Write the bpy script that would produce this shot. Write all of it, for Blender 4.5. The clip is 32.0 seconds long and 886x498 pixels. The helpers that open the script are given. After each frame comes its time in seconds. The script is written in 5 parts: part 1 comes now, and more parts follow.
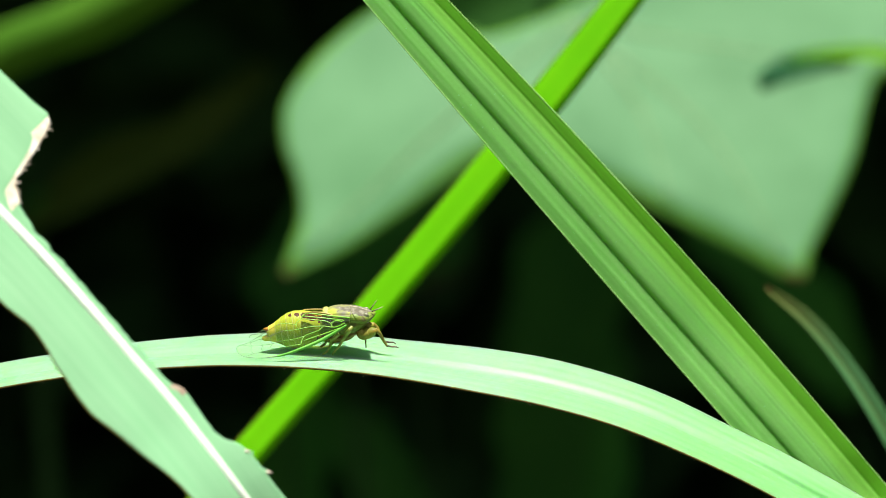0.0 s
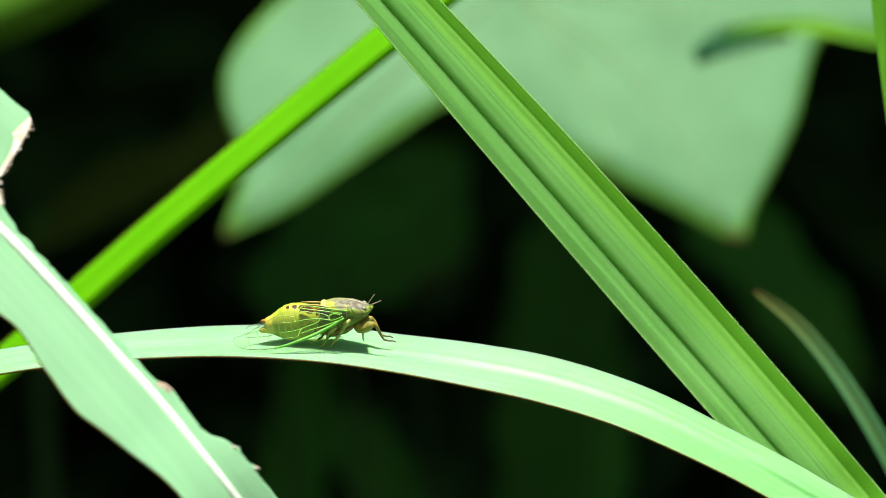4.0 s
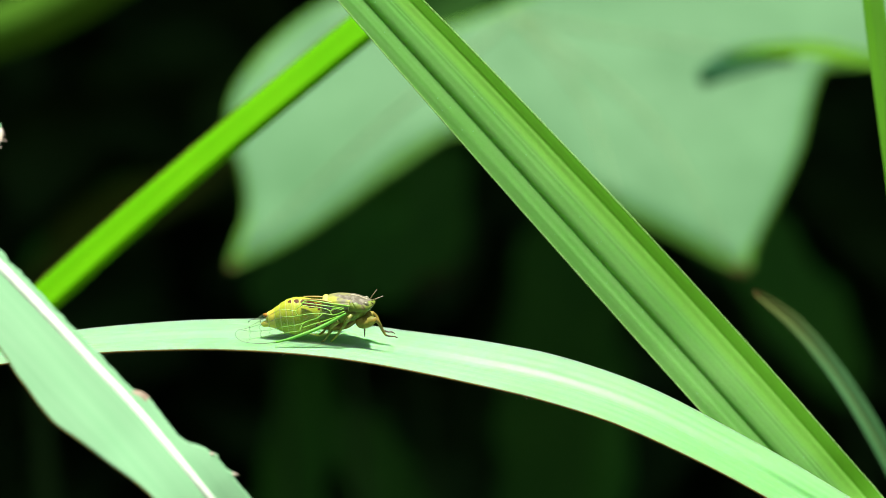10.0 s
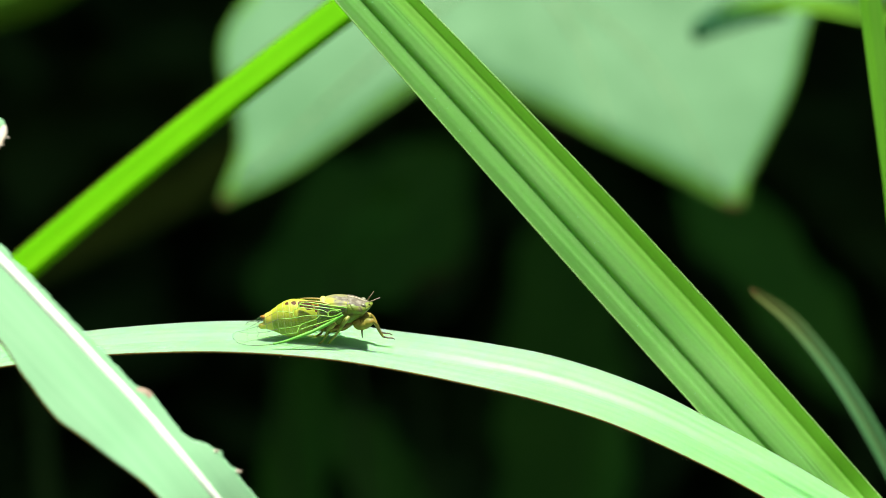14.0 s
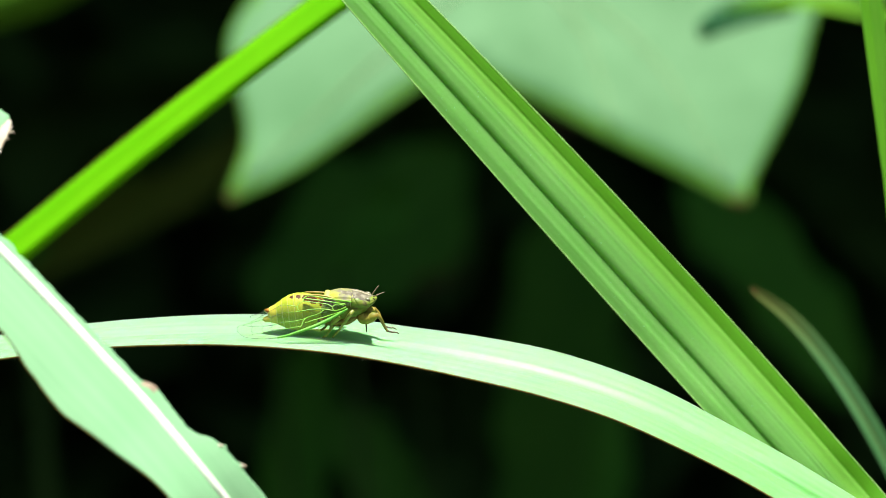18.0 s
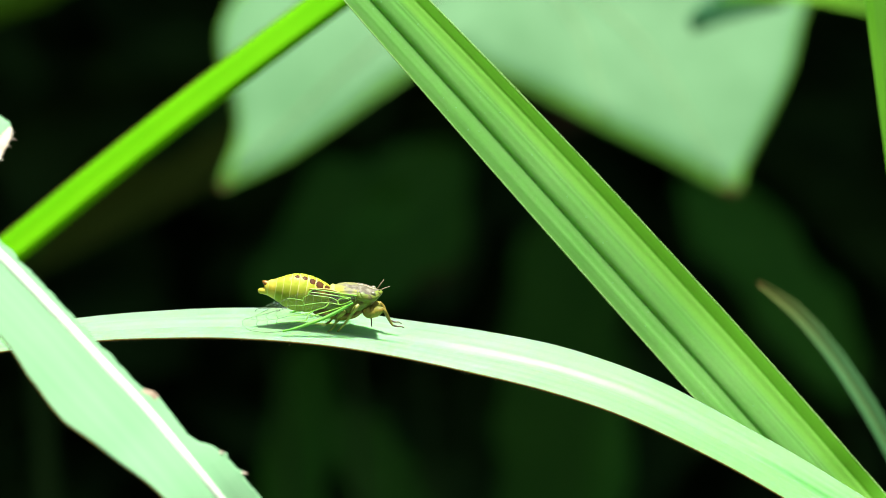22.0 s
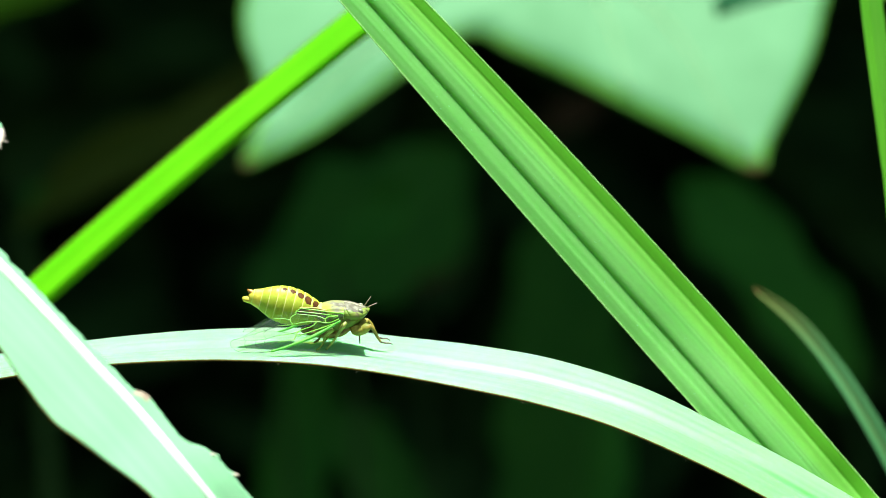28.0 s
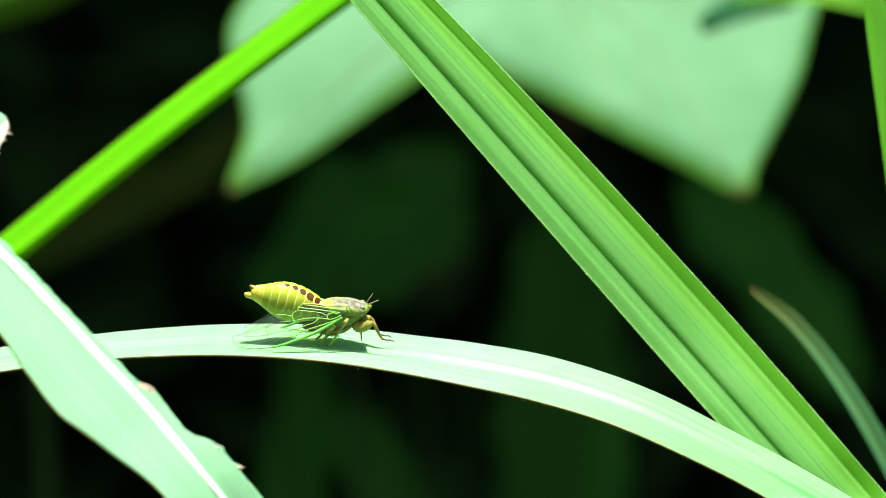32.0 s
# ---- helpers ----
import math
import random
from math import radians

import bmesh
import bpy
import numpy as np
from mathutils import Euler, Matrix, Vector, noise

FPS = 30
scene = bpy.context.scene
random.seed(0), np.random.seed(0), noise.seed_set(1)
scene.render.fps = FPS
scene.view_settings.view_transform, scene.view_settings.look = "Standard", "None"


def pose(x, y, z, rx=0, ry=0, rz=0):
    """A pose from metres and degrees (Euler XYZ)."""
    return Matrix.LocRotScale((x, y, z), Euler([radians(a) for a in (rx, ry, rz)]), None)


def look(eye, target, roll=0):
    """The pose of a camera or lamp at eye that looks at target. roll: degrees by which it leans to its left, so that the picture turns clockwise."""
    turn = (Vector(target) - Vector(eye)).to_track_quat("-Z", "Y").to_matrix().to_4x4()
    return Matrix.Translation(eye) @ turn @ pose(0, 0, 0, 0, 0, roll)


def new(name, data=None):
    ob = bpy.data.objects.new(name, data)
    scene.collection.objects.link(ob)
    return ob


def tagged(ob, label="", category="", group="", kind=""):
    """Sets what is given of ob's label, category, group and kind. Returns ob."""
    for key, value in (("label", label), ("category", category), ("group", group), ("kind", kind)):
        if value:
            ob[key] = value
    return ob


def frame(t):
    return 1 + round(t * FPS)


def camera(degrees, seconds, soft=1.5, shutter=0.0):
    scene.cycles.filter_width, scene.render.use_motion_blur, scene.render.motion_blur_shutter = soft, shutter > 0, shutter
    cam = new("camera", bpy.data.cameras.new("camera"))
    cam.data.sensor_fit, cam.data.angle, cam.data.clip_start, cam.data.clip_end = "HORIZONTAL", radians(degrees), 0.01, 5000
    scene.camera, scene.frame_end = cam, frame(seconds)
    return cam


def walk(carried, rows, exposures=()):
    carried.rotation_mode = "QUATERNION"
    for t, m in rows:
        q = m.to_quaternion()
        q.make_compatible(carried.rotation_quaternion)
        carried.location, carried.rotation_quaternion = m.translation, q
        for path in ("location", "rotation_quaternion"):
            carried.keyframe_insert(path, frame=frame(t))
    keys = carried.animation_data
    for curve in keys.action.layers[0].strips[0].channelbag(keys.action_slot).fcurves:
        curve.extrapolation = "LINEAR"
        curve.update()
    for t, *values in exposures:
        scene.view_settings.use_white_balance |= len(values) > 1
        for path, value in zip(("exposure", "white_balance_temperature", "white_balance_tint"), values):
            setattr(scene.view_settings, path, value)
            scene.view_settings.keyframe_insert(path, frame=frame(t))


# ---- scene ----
# A small green cicada on an arching grass blade, seen from 57 cm with a long lens.
EYE_Z = 0.7
REACH = 0.5742
cam = camera(14.0, 32.0, soft=0.9)
cam.data.dof.use_dof = True
cam.data.dof.focus_distance = 0.571
cam.data.dof.aperture_fstop = 17.0
walk(cam, [(0.0, pose(0, -REACH, EYE_Z, 90, 0, 0)), (32.0, pose(0, -REACH, EYE_Z, 90, 0, 0))],
     exposures=((0.0, 1.1, 6550, 9), (1.5, 1.16, 6550, 9), (3.0, 1.14, 6550, 9), (10.0, 1.1, 6600, 9), (14.0, 1.2, 6600, 9), (17.0, 1.26, 6600, 9), (21.0, 1.36, 6600, 8), (25.0, 1.45, 6450, 5), (28.0, 1.6, 6050, -1), (30.0, 1.58, 6250, 2), (32.0, 1.54, 6300, 3)))

# ---- light: high sun, slightly behind the camera, clear sky ----
SUN_DIR = Vector((0.11, -0.30, 1.0)).normalized()
world = bpy.data.worlds.new("sky")
scene.world = world
world.use_nodes = True
wn = world.node_tree.nodes
sky = wn.new("ShaderNodeTexSky")
sky.sky_type = 'NISHITA'
sky.sun_disc = False
sky.dust_density = 4.0
sky.sun_elevation = math.asin(SUN_DIR.z)
sky.sun_rotation = math.atan2(SUN_DIR.x, SUN_DIR.y)
wn["Background"].inputs["Strength"].default_value = 0.04
world.node_tree.links.new(sky.outputs["Color"], wn["Background"].inputs["Color"])
sun = new("sun", bpy.data.lights.new("sun", 'SUN'))
sun.data.energy = 5.0
sun.data.angle = radians(0.53)
sun.data.color = (1.0, 0.97, 0.91)
sun.matrix_world = look((0, 0, 5), Vector((0, 0, 5)) - SUN_DIR)


# ---- materials ----
def nodes_of(mat):
    mat.use_nodes = True
    nt = mat.node_tree
    nt.nodes.clear()
    return nt, nt.nodes.new, nt.links.new


def leaf_material(name, dark, light, through_col, share=0.3, rough=0.42, stripe=900.0, along=18.0, bump=0.25,
                  blotch=60.0, gloss=0.5, speck=None, scatter=0.0, bloom=0.0, grain=0.0, sides=()):
    """Grass or leaf: fine stripes along the blade, slow blotches, some light let through. UV in metres (along, across)."""
    mat = bpy.data.materials.new(name)
    nt, add, link = nodes_of(mat)
    uv = add("ShaderNodeUVMap")
    stretch = add("ShaderNodeMapping")
    stretch.inputs["Scale"].default_value = (along, stripe, 1)
    link(uv.outputs[0], stretch.inputs["Vector"])
    fine = add("ShaderNodeTexNoise")
    fine.inputs["Scale"].default_value = 1.0
    fine.inputs["Detail"].default_value = 3.0
    link(stretch.outputs[0], fine.inputs["Vector"])
    slow = add("ShaderNodeTexNoise")
    slow.inputs["Scale"].default_value = blotch
    slow.inputs["Detail"].default_value = 4.0
    link(uv.outputs[0], slow.inputs["Vector"])
    mixv = add("ShaderNodeMath")
    mixv.operation = 'MULTIPLY_ADD'
    mixv.inputs[1].default_value = 0.55
    link(fine.outputs["Fac"], mixv.inputs[0])
    half = add("ShaderNodeMath")
    half.operation = 'MULTIPLY'
    half.inputs[1].default_value = 0.45
    link(slow.outputs["Fac"], half.inputs[0])
    link(half.outputs[0], mixv.inputs[2])
    ramp = add("ShaderNodeValToRGB")
    ramp.color_ramp.elements[0].position, ramp.color_ramp.elements[1].position = 0.34, 0.66
    ramp.color_ramp.elements[0].color, ramp.color_ramp.elements[1].color = (*dark, 1), (*light, 1)
    link(mixv.outputs[0], ramp.inputs[0])
    colour = ramp.outputs[0]
    if speck:
        dots = add("ShaderNodeTexVoronoi")
        dots.inputs["Scale"].default_value = 700.0
        link(uv.outputs[0], dots.inputs["Vector"])
        less = add("ShaderNodeMath")
        less.operation = 'LESS_THAN'
        less.inputs[1].default_value = 0.07
        link(dots.outputs["Distance"], less.inputs[0])
        sel = add("ShaderNodeMix")
        sel.data_type = 'RGBA'
        link(less.outputs[0], sel.inputs[0])
        link(colour, sel.inputs[6])
        sel.inputs[7].default_value = (*speck, 1)
        colour = sel.outputs[2]
    for tone, axis, start, stop in sides:
        place = add("ShaderNodeUVMap")
        place.uv_map = "Span"
        split = add("ShaderNodeSeparateXYZ")
        link(place.outputs[0], split.inputs[0])
        rise = add("ShaderNodeMapRange")
        rise.interpolation_type = 'SMOOTHSTEP'
        rise.inputs["From Min"].default_value, rise.inputs["From Max"].default_value = start, stop
        link(split.outputs[axis], rise.inputs["Value"])
        blend = add("ShaderNodeMix")
        blend.data_type = 'RGBA'
        link(rise.outputs[0], blend.inputs[0])
        link(colour, blend.inputs[6])
        blend.inputs[7].default_value = (*tone, 1)
        colour = blend.outputs[2]
    if grain > 0:
        cells = add("ShaderNodeTexNoise")
        cells.inputs["Scale"].default_value = 2600.0
        cells.inputs["Detail"].default_value = 3.0
        squeeze = add("ShaderNodeMapping")
        squeeze.inputs["Scale"].default_value = (0.55, 1, 1)
        link(uv.outputs[0], squeeze.inputs["Vector"])
        link(squeeze.outputs[0], cells.inputs["Vector"])
        span = add("ShaderNodeMapRange")
        span.inputs["From Min"].default_value, span.inputs["From Max"].default_value = 0.3, 0.7
        span.inputs["To Min"].default_value, span.inputs["To Max"].default_value = 1 - grain, 1 + grain
        link(cells.outputs["Fac"], span.inputs["Value"])
        mottle = add("ShaderNodeMix")
        mottle.data_type = 'RGBA'
        mottle.blend_type = 'MULTIPLY'
        mottle.inputs[0].default_value = 1.0
        link(colour, mottle.inputs[6])
        link(span.outputs[0], mottle.inputs[7])
        colour = mottle.outputs[2]
    relief = add("ShaderNodeBump")
    relief.inputs["Strength"].default_value = bump
    relief.inputs["Distance"].default_value = 0.0004
    link(fine.outputs["Fac"], relief.inputs["Height"])
    skin = add("ShaderNodeBsdfPrincipled")
    link(colour, skin.inputs["Base Color"])
    skin.inputs["Specular IOR Level"].default_value = gloss
    if bloom > 0:
        skin.inputs["Sheen Weight"].default_value = bloom
        skin.inputs["Sheen Roughness"].default_value = 0.45
    if scatter > 0:
        skin.inputs["Subsurface Weight"].default_value = scatter
        skin.inputs["Subsurface Radius"].default_value = (0.7, 1.0, 0.3)
        skin.inputs["Subsurface Scale"].default_value = 0.0018
    rr = add("ShaderNodeMapRange")
    rr.inputs["To Min"].default_value, rr.inputs["To Max"].default_value = rough - 0.08, rough + 0.1
    link(slow.outputs["Fac"], rr.inputs["Value"])
    link(rr.outputs[0], skin.inputs["Roughness"])
    link(relief.outputs[0], skin.inputs["Normal"])
    glow = add("ShaderNodeBsdfTranslucent")
    glow.inputs["Color"].default_value = (*through_col, 1)
    both = add("ShaderNodeMixShader")
    both.inputs[0].default_value = share
    link(skin.outputs[0], both.inputs[1])
    link(glow.outputs[0], both.inputs[2])
    out = add("ShaderNodeOutputMaterial")
    link(both.outputs[0], out.inputs["Surface"])
    return mat


def skin_material(name, dark, light, scale=1500.0, rough=0.4, share=0.0, bump=0.2, gloss=0.5, mark=None, mark_scale=900.0, mark_at=0.6, soft=0.03):
    """Insect cuticle or plain plant matter: noise in object space at two scales."""
    mat = bpy.data.materials.new(name)
    nt, add, link = nodes_of(mat)
    tc = add("ShaderNodeTexCoord")
    n1 = add("ShaderNodeTexNoise")
    n1.inputs["Scale"].default_value = scale
    n1.inputs["Detail"].default_value = 4.0
    link(tc.outputs["Object"], n1.inputs["Vector"])
    ramp = add("ShaderNodeValToRGB")
    ramp.color_ramp.elements[0].position, ramp.color_ramp.elements[1].position = 0.35, 0.65
    ramp.color_ramp.elements[0].color, ramp.color_ramp.elements[1].color = (*dark, 1), (*light, 1)
    link(n1.outputs["Fac"], ramp.inputs[0])
    colour = ramp.outputs[0]
    if mark:
        n2 = add("ShaderNodeTexNoise")
        n2.inputs["Scale"].default_value = mark_scale
        n2.inputs["Detail"].default_value = 2.0
        link(tc.outputs["Object"], n2.inputs["Vector"])
        step = add("ShaderNodeMapRange")
        step.inputs["From Min"].default_value, step.inputs["From Max"].default_value = mark_at - soft, mark_at + soft
        link(n2.outputs["Fac"], step.inputs["Value"])
        sel = add("ShaderNodeMix")
        sel.data_type = 'RGBA'
        link(step.outputs[0], sel.inputs[0])
        link(colour, sel.inputs[6])
        sel.inputs[7].default_value = (*mark, 1)
        colour = sel.outputs[2]
    relief = add("ShaderNodeBump")
    relief.inputs["Strength"].default_value = bump
    relief.inputs["Distance"].default_value = 0.0001
    link(n1.outputs["Fac"], relief.inputs["Height"])
    skin = add("ShaderNodeBsdfPrincipled")
    link(colour, skin.inputs["Base Color"])
    skin.inputs["Roughness"].default_value = rough
    skin.inputs["Specular IOR Level"].default_value = gloss
    link(relief.outputs[0], skin.inputs["Normal"])
    last = skin.outputs[0]
    if share > 0:
        glow = add("ShaderNodeBsdfTranslucent")
        link(colour, glow.inputs["Color"])
        both = add("ShaderNodeMixShader")
        both.inputs[0].default_value = share
        link(last, both.inputs[1])
        link(glow.outputs[0], both.inputs[2])
        last = both.outputs[0]
    out = add("ShaderNodeOutputMaterial")
    link(last, out.inputs["Surface"])
    return mat


def film_material(name, tint, veil=0.12):
    """Clear insect wing: mostly see-through with a thin gloss."""
    mat = bpy.data.materials.new(name)
    nt, add, link = nodes_of(mat)
    clear = add("ShaderNodeBsdfTransparent")
    clear.inputs["Color"].default_value = (*tint, 1)
    gl = add("ShaderNodeBsdfGlossy")
    gl.inputs["Roughness"].default_value = 0.18
    gl.inputs["Color"].default_value = (0.8, 0.9, 0.85, 1)
    tc = add("ShaderNodeTexCoord")
    n1 = add("ShaderNodeTexNoise")
    n1.inputs["Scale"].default_value = 1400.0
    link(tc.outputs["Object"], n1.inputs["Vector"])
    relief = add("ShaderNodeBump")
    relief.inputs["Strength"].default_value = 0.3
    relief.inputs["Distance"].default_value = 0.0001
    link(n1.outputs["Fac"], relief.inputs["Height"])
    link(relief.outputs[0], gl.inputs["Normal"])
    both = add("ShaderNodeMixShader")
    both.inputs[0].default_value = veil
    link(clear.outputs[0], both.inputs[1])
    link(gl.outputs[0], both.inputs[2])
    out = add("ShaderNodeOutputMaterial")
    link(both.outputs[0], out.inputs["Surface"])
    return mat


# Span tone: weaker sun and sky sheen on the down-bent end, painted greener.
M_PERCH = leaf_material("pale_waxy_blade", (0.188, 0.465, 0.205), (0.24, 0.542, 0.26), (0.2, 0.6, 0.06), share=0.2, rough=0.46, stripe=1500, bump=0.03, gloss=0.7, scatter=0.75, bloom=0.5, grain=0.05, sides=(((0.135, 0.455, 0.115), "X", 0.52, 0.85),))
# Span tones paint the saturated glow of light through the right margin.
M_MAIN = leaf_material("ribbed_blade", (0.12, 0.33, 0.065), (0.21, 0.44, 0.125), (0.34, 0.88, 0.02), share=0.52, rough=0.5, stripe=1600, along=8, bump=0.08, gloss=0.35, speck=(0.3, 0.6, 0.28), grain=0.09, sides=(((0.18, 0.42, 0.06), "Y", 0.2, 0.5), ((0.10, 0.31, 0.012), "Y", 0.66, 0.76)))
M_CHEWED = leaf_material("chewed_blade", (0.172, 0.39, 0.195), (0.215, 0.435, 0.232), (0.2, 0.5, 0.1), share=0.18, rough=0.6, stripe=1000, bump=0.15, gloss=0.3)
M_RIM = skin_material("pale_margin", (0.36, 0.68, 0.17), (0.46, 0.76, 0.25), 600, rough=0.5, share=0.5)
M_MIDRIB = skin_material("white_midrib", (0.66, 0.78, 0.62), (0.78, 0.85, 0.74), 600, rough=0.45, share=0.2)
M_SCAR = skin_material("dry_chewed_margin", (0.55, 0.46, 0.32), (0.85, 0.80, 0.68), 500, rough=0.75, share=0.25)
M_BRUISE = skin_material("bruised_margin", (0.26, 0.19, 0.13), (0.42, 0.36, 0.26), 700, rough=0.75, share=0.2)
M_STALK = leaf_material("yellow_green_blade", (0.14, 0.54, 0.0), (0.20, 0.64, 0.001), (0.28, 0.84, 0.0), share=0.42, gloss=0.15, rough=0.55, stripe=700, along=6, bump=0.3)
M_THIN = leaf_material("dull_blade", (0.036, 0.125, 0.04), (0.062, 0.165, 0.06), (0.06, 0.2, 0.06), share=0.2, rough=0.6, gloss=0.08, sides=(((0.062, 0.085, 0.02), "X", 0.42, 0.12),))
M_TIP = skin_material("withered_tip", (0.055, 0.052, 0.013), (0.085, 0.078, 0.022), 500, rough=0.8, gloss=0.08)
# Dimmer copy of shade_leaf: deeper shade put into the leaf colour.
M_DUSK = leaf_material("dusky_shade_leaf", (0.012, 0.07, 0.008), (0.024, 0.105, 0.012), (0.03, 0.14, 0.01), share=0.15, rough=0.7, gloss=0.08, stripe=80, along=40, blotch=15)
M_OLIVE = leaf_material("fading_shade_leaf", (0.023, 0.05, 0.004), (0.038, 0.064, 0.007), (0.08, 0.12, 0.0), share=0.15, rough=0.7, gloss=0.08, stripe=80, along=40, blotch=15)
M_OLIVE_EDGE = skin_material("olive_margin", (0.07, 0.10, 0.008), (0.12, 0.14, 0.015), 300, rough=0.7, gloss=0.1)
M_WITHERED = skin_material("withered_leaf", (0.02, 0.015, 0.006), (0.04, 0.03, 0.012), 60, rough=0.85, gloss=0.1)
# Dark copy of the leaf green: shade put into the colour of a sunlit leaf.
M_SHADE_PAINTED = leaf_material("shade_toned_leaf", (0.008, 0.045, 0.004), (0.014, 0.06, 0.006), (0.03, 0.12, 0.0), share=0.15, rough=0.7, gloss=0.08, stripe=60, along=60, blotch=25)
M_BROAD_EDGE = leaf_material("sunlit_leaf_edge", (0.085, 0.26, 0.010), (0.125, 0.32, 0.016), (0.17, 0.5, 0.0), share=0.3, rough=0.6, gloss=0.12, stripe=60, along=60)
M_EDGE = leaf_material("side_blade", (0.08, 0.29, 0.008), (0.12, 0.37, 0.015), (0.14, 0.55, 0.0), share=0.35, rough=0.45)
M_BROAD = leaf_material("broad_leaf", (0.072, 0.21, 0.078), (0.108, 0.272, 0.116), (0.1, 0.3, 0.03), share=0.25, rough=0.6, stripe=60, along=60, blotch=25, bump=0.3, gloss=0.25)
M_BROAD_RIM = leaf_material("broad_leaf_rim", (0.075, 0.23, 0.028), (0.11, 0.28, 0.04), (0.16, 0.42, 0.02), share=0.4, rough=0.6, gloss=0.1, stripe=60, along=60, blotch=25)
M_VEIN = skin_material("pale_vein", (0.19, 0.34, 0.14), (0.23, 0.37, 0.17), 200, rough=0.6, gloss=0.2, share=0.2)
M_CURL = leaf_material("curled_leaf", (0.014, 0.085, 0.03), (0.024, 0.11, 0.04), (0.03, 0.2, 0.03), share=0.25, rough=0.6, gloss=0.1, stripe=60, along=60, blotch=25)
# Leaf green darkened so that part of the shade sits in the colour.
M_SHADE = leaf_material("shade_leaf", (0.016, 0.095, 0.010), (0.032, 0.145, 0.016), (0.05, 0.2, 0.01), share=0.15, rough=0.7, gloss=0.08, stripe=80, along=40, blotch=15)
M_DROOP = leaf_material("drooping_leaf", (0.045, 0.155, 0.008), (0.075, 0.2, 0.014), (0.06, 0.25, 0.01), share=0.15, rough=0.65, gloss=0.1, stripe=80, along=40, blotch=15)
M_CULM = leaf_material("grass_culm", (0.09, 0.24, 0.06), (0.14, 0.32, 0.09), (0.1, 0.4, 0.02), share=0.1, rough=0.5)
M_WOOD = skin_material("shrub_stem", (0.07, 0.06, 0.03), (0.14, 0.13, 0.06), 120, rough=0.8, bump=0.6)
# Near-black base: the background's deep shade is put into this colour.
M_SHADE_FOLIAGE = skin_material("shade_dark_foliage", (0.008, 0.03, 0.006), (0.021, 0.062, 0.013), 14, rough=0.8, gloss=0.1)
M_GROUND = skin_material("leaf_litter", (0.03, 0.022, 0.014), (0.08, 0.06, 0.035), 9, rough=0.95, bump=0.8, mark=(0.03, 0.05, 0.02), mark_scale=3, mark_at=0.55)
M_HAIR = skin_material("blade_hair", (0.045, 0.04, 0.014), (0.09, 0.075, 0.03), 400, rough=0.7)
M_UNDER = skin_material("brown_blade_margin", (0.05, 0.042, 0.007), (0.11, 0.09, 0.017), 1800, rough=0.8, gloss=0.1)
# cicada
C_GREEN = skin_material("cicada_green", (0.07, 0.125, 0.010), (0.19, 0.26, 0.025), 700, rough=0.5, gloss=0.35, mark=(0.10, 0.10, 0.03), mark_scale=700, mark_at=0.58, soft=0.08)
C_PRONOTUM = skin_material("cicada_pronotum", (0.09, 0.085, 0.06), (0.22, 0.21, 0.15), 1100, rough=0.65, gloss=0.2, mark=(0.10, 0.09, 0.06), mark_scale=1300, mark_at=0.54, soft=0.10)
C_LINE = skin_material("cicada_pale_line", (0.36, 0.34, 0.20), (0.46, 0.43, 0.28), 900, rough=0.5)
C_SHIELD = skin_material("cicada_shield", (0.20, 0.25, 0.02), (0.34, 0.37, 0.05), 700, rough=0.6, gloss=0.25, mark=(0.15, 0.145, 0.09), mark_scale=420, mark_at=0.47, soft=0.09)
C_COLLAR = skin_material("cicada_collar", (0.36, 0.38, 0.07), (0.48, 0.48, 0.12), 900, rough=0.5, gloss=0.3)
C_AMBER = skin_material("cicada_amber_margin", (0.30, 0.22, 0.025), (0.46, 0.36, 0.06), 900, rough=0.45, share=0.2)
C_ABDOMEN = skin_material("cicada_abdomen", (0.42, 0.51, 0.025), (0.68, 0.69, 0.085), 520, rough=0.45, share=0.35, gloss=0.45, bump=0.6, mark=(0.32, 0.43, 0.025), mark_scale=300, mark_at=0.52, soft=0.12)
C_RING = skin_material("cicada_ring", (0.55, 0.60, 0.12), (0.67, 0.69, 0.19), 900, rough=0.5, share=0.25, gloss=0.35)
C_SPOT = skin_material("cicada_spot", (0.045, 0.014, 0.003), (0.09, 0.034, 0.006), 900, rough=0.6, gloss=0.15)
C_TAIL = skin_material("cicada_tail", (0.52, 0.46, 0.03), (0.68, 0.60, 0.08), 900, rough=0.4, share=0.2)
C_TAILTIP = skin_material("cicada_tail_tip", (0.13, 0.03, 0.005), (0.50, 0.27, 0.02), 700, rough=0.4)
C_LEG = skin_material("cicada_leg", (0.11, 0.16, 0.015), (0.25, 0.28, 0.05), 600, rough=0.45)
C_FORELEG = skin_material("cicada_foreleg", (0.10, 0.12, 0.012), (0.27, 0.24, 0.03), 700, rough=0.55, gloss=0.3, mark=(0.20, 0.13, 0.012), mark_scale=500, mark_at=0.56, soft=0.08)
C_TIBIA = skin_material("cicada_front_tibia", (0.13, 0.11, 0.012), (0.25, 0.19, 0.03), 700, rough=0.4)
C_CLAW = skin_material("cicada_claw", (0.05, 0.03, 0.02), (0.12, 0.07, 0.03), 900, rough=0.4)
C_EYE = skin_material("cicada_eye", (0.11, 0.12, 0.06), (0.19, 0.19, 0.11), 2500, rough=0.35)
C_ANTENNA = skin_material("cicada_antenna", (0.16, 0.12, 0.07), (0.35, 0.28, 0.17), 2000, rough=0.5)
C_VEIN = skin_material("cicada_green_vein", (0.15, 0.42, 0.025), (0.27, 0.53, 0.07), 900, rough=0.4, share=0.15)
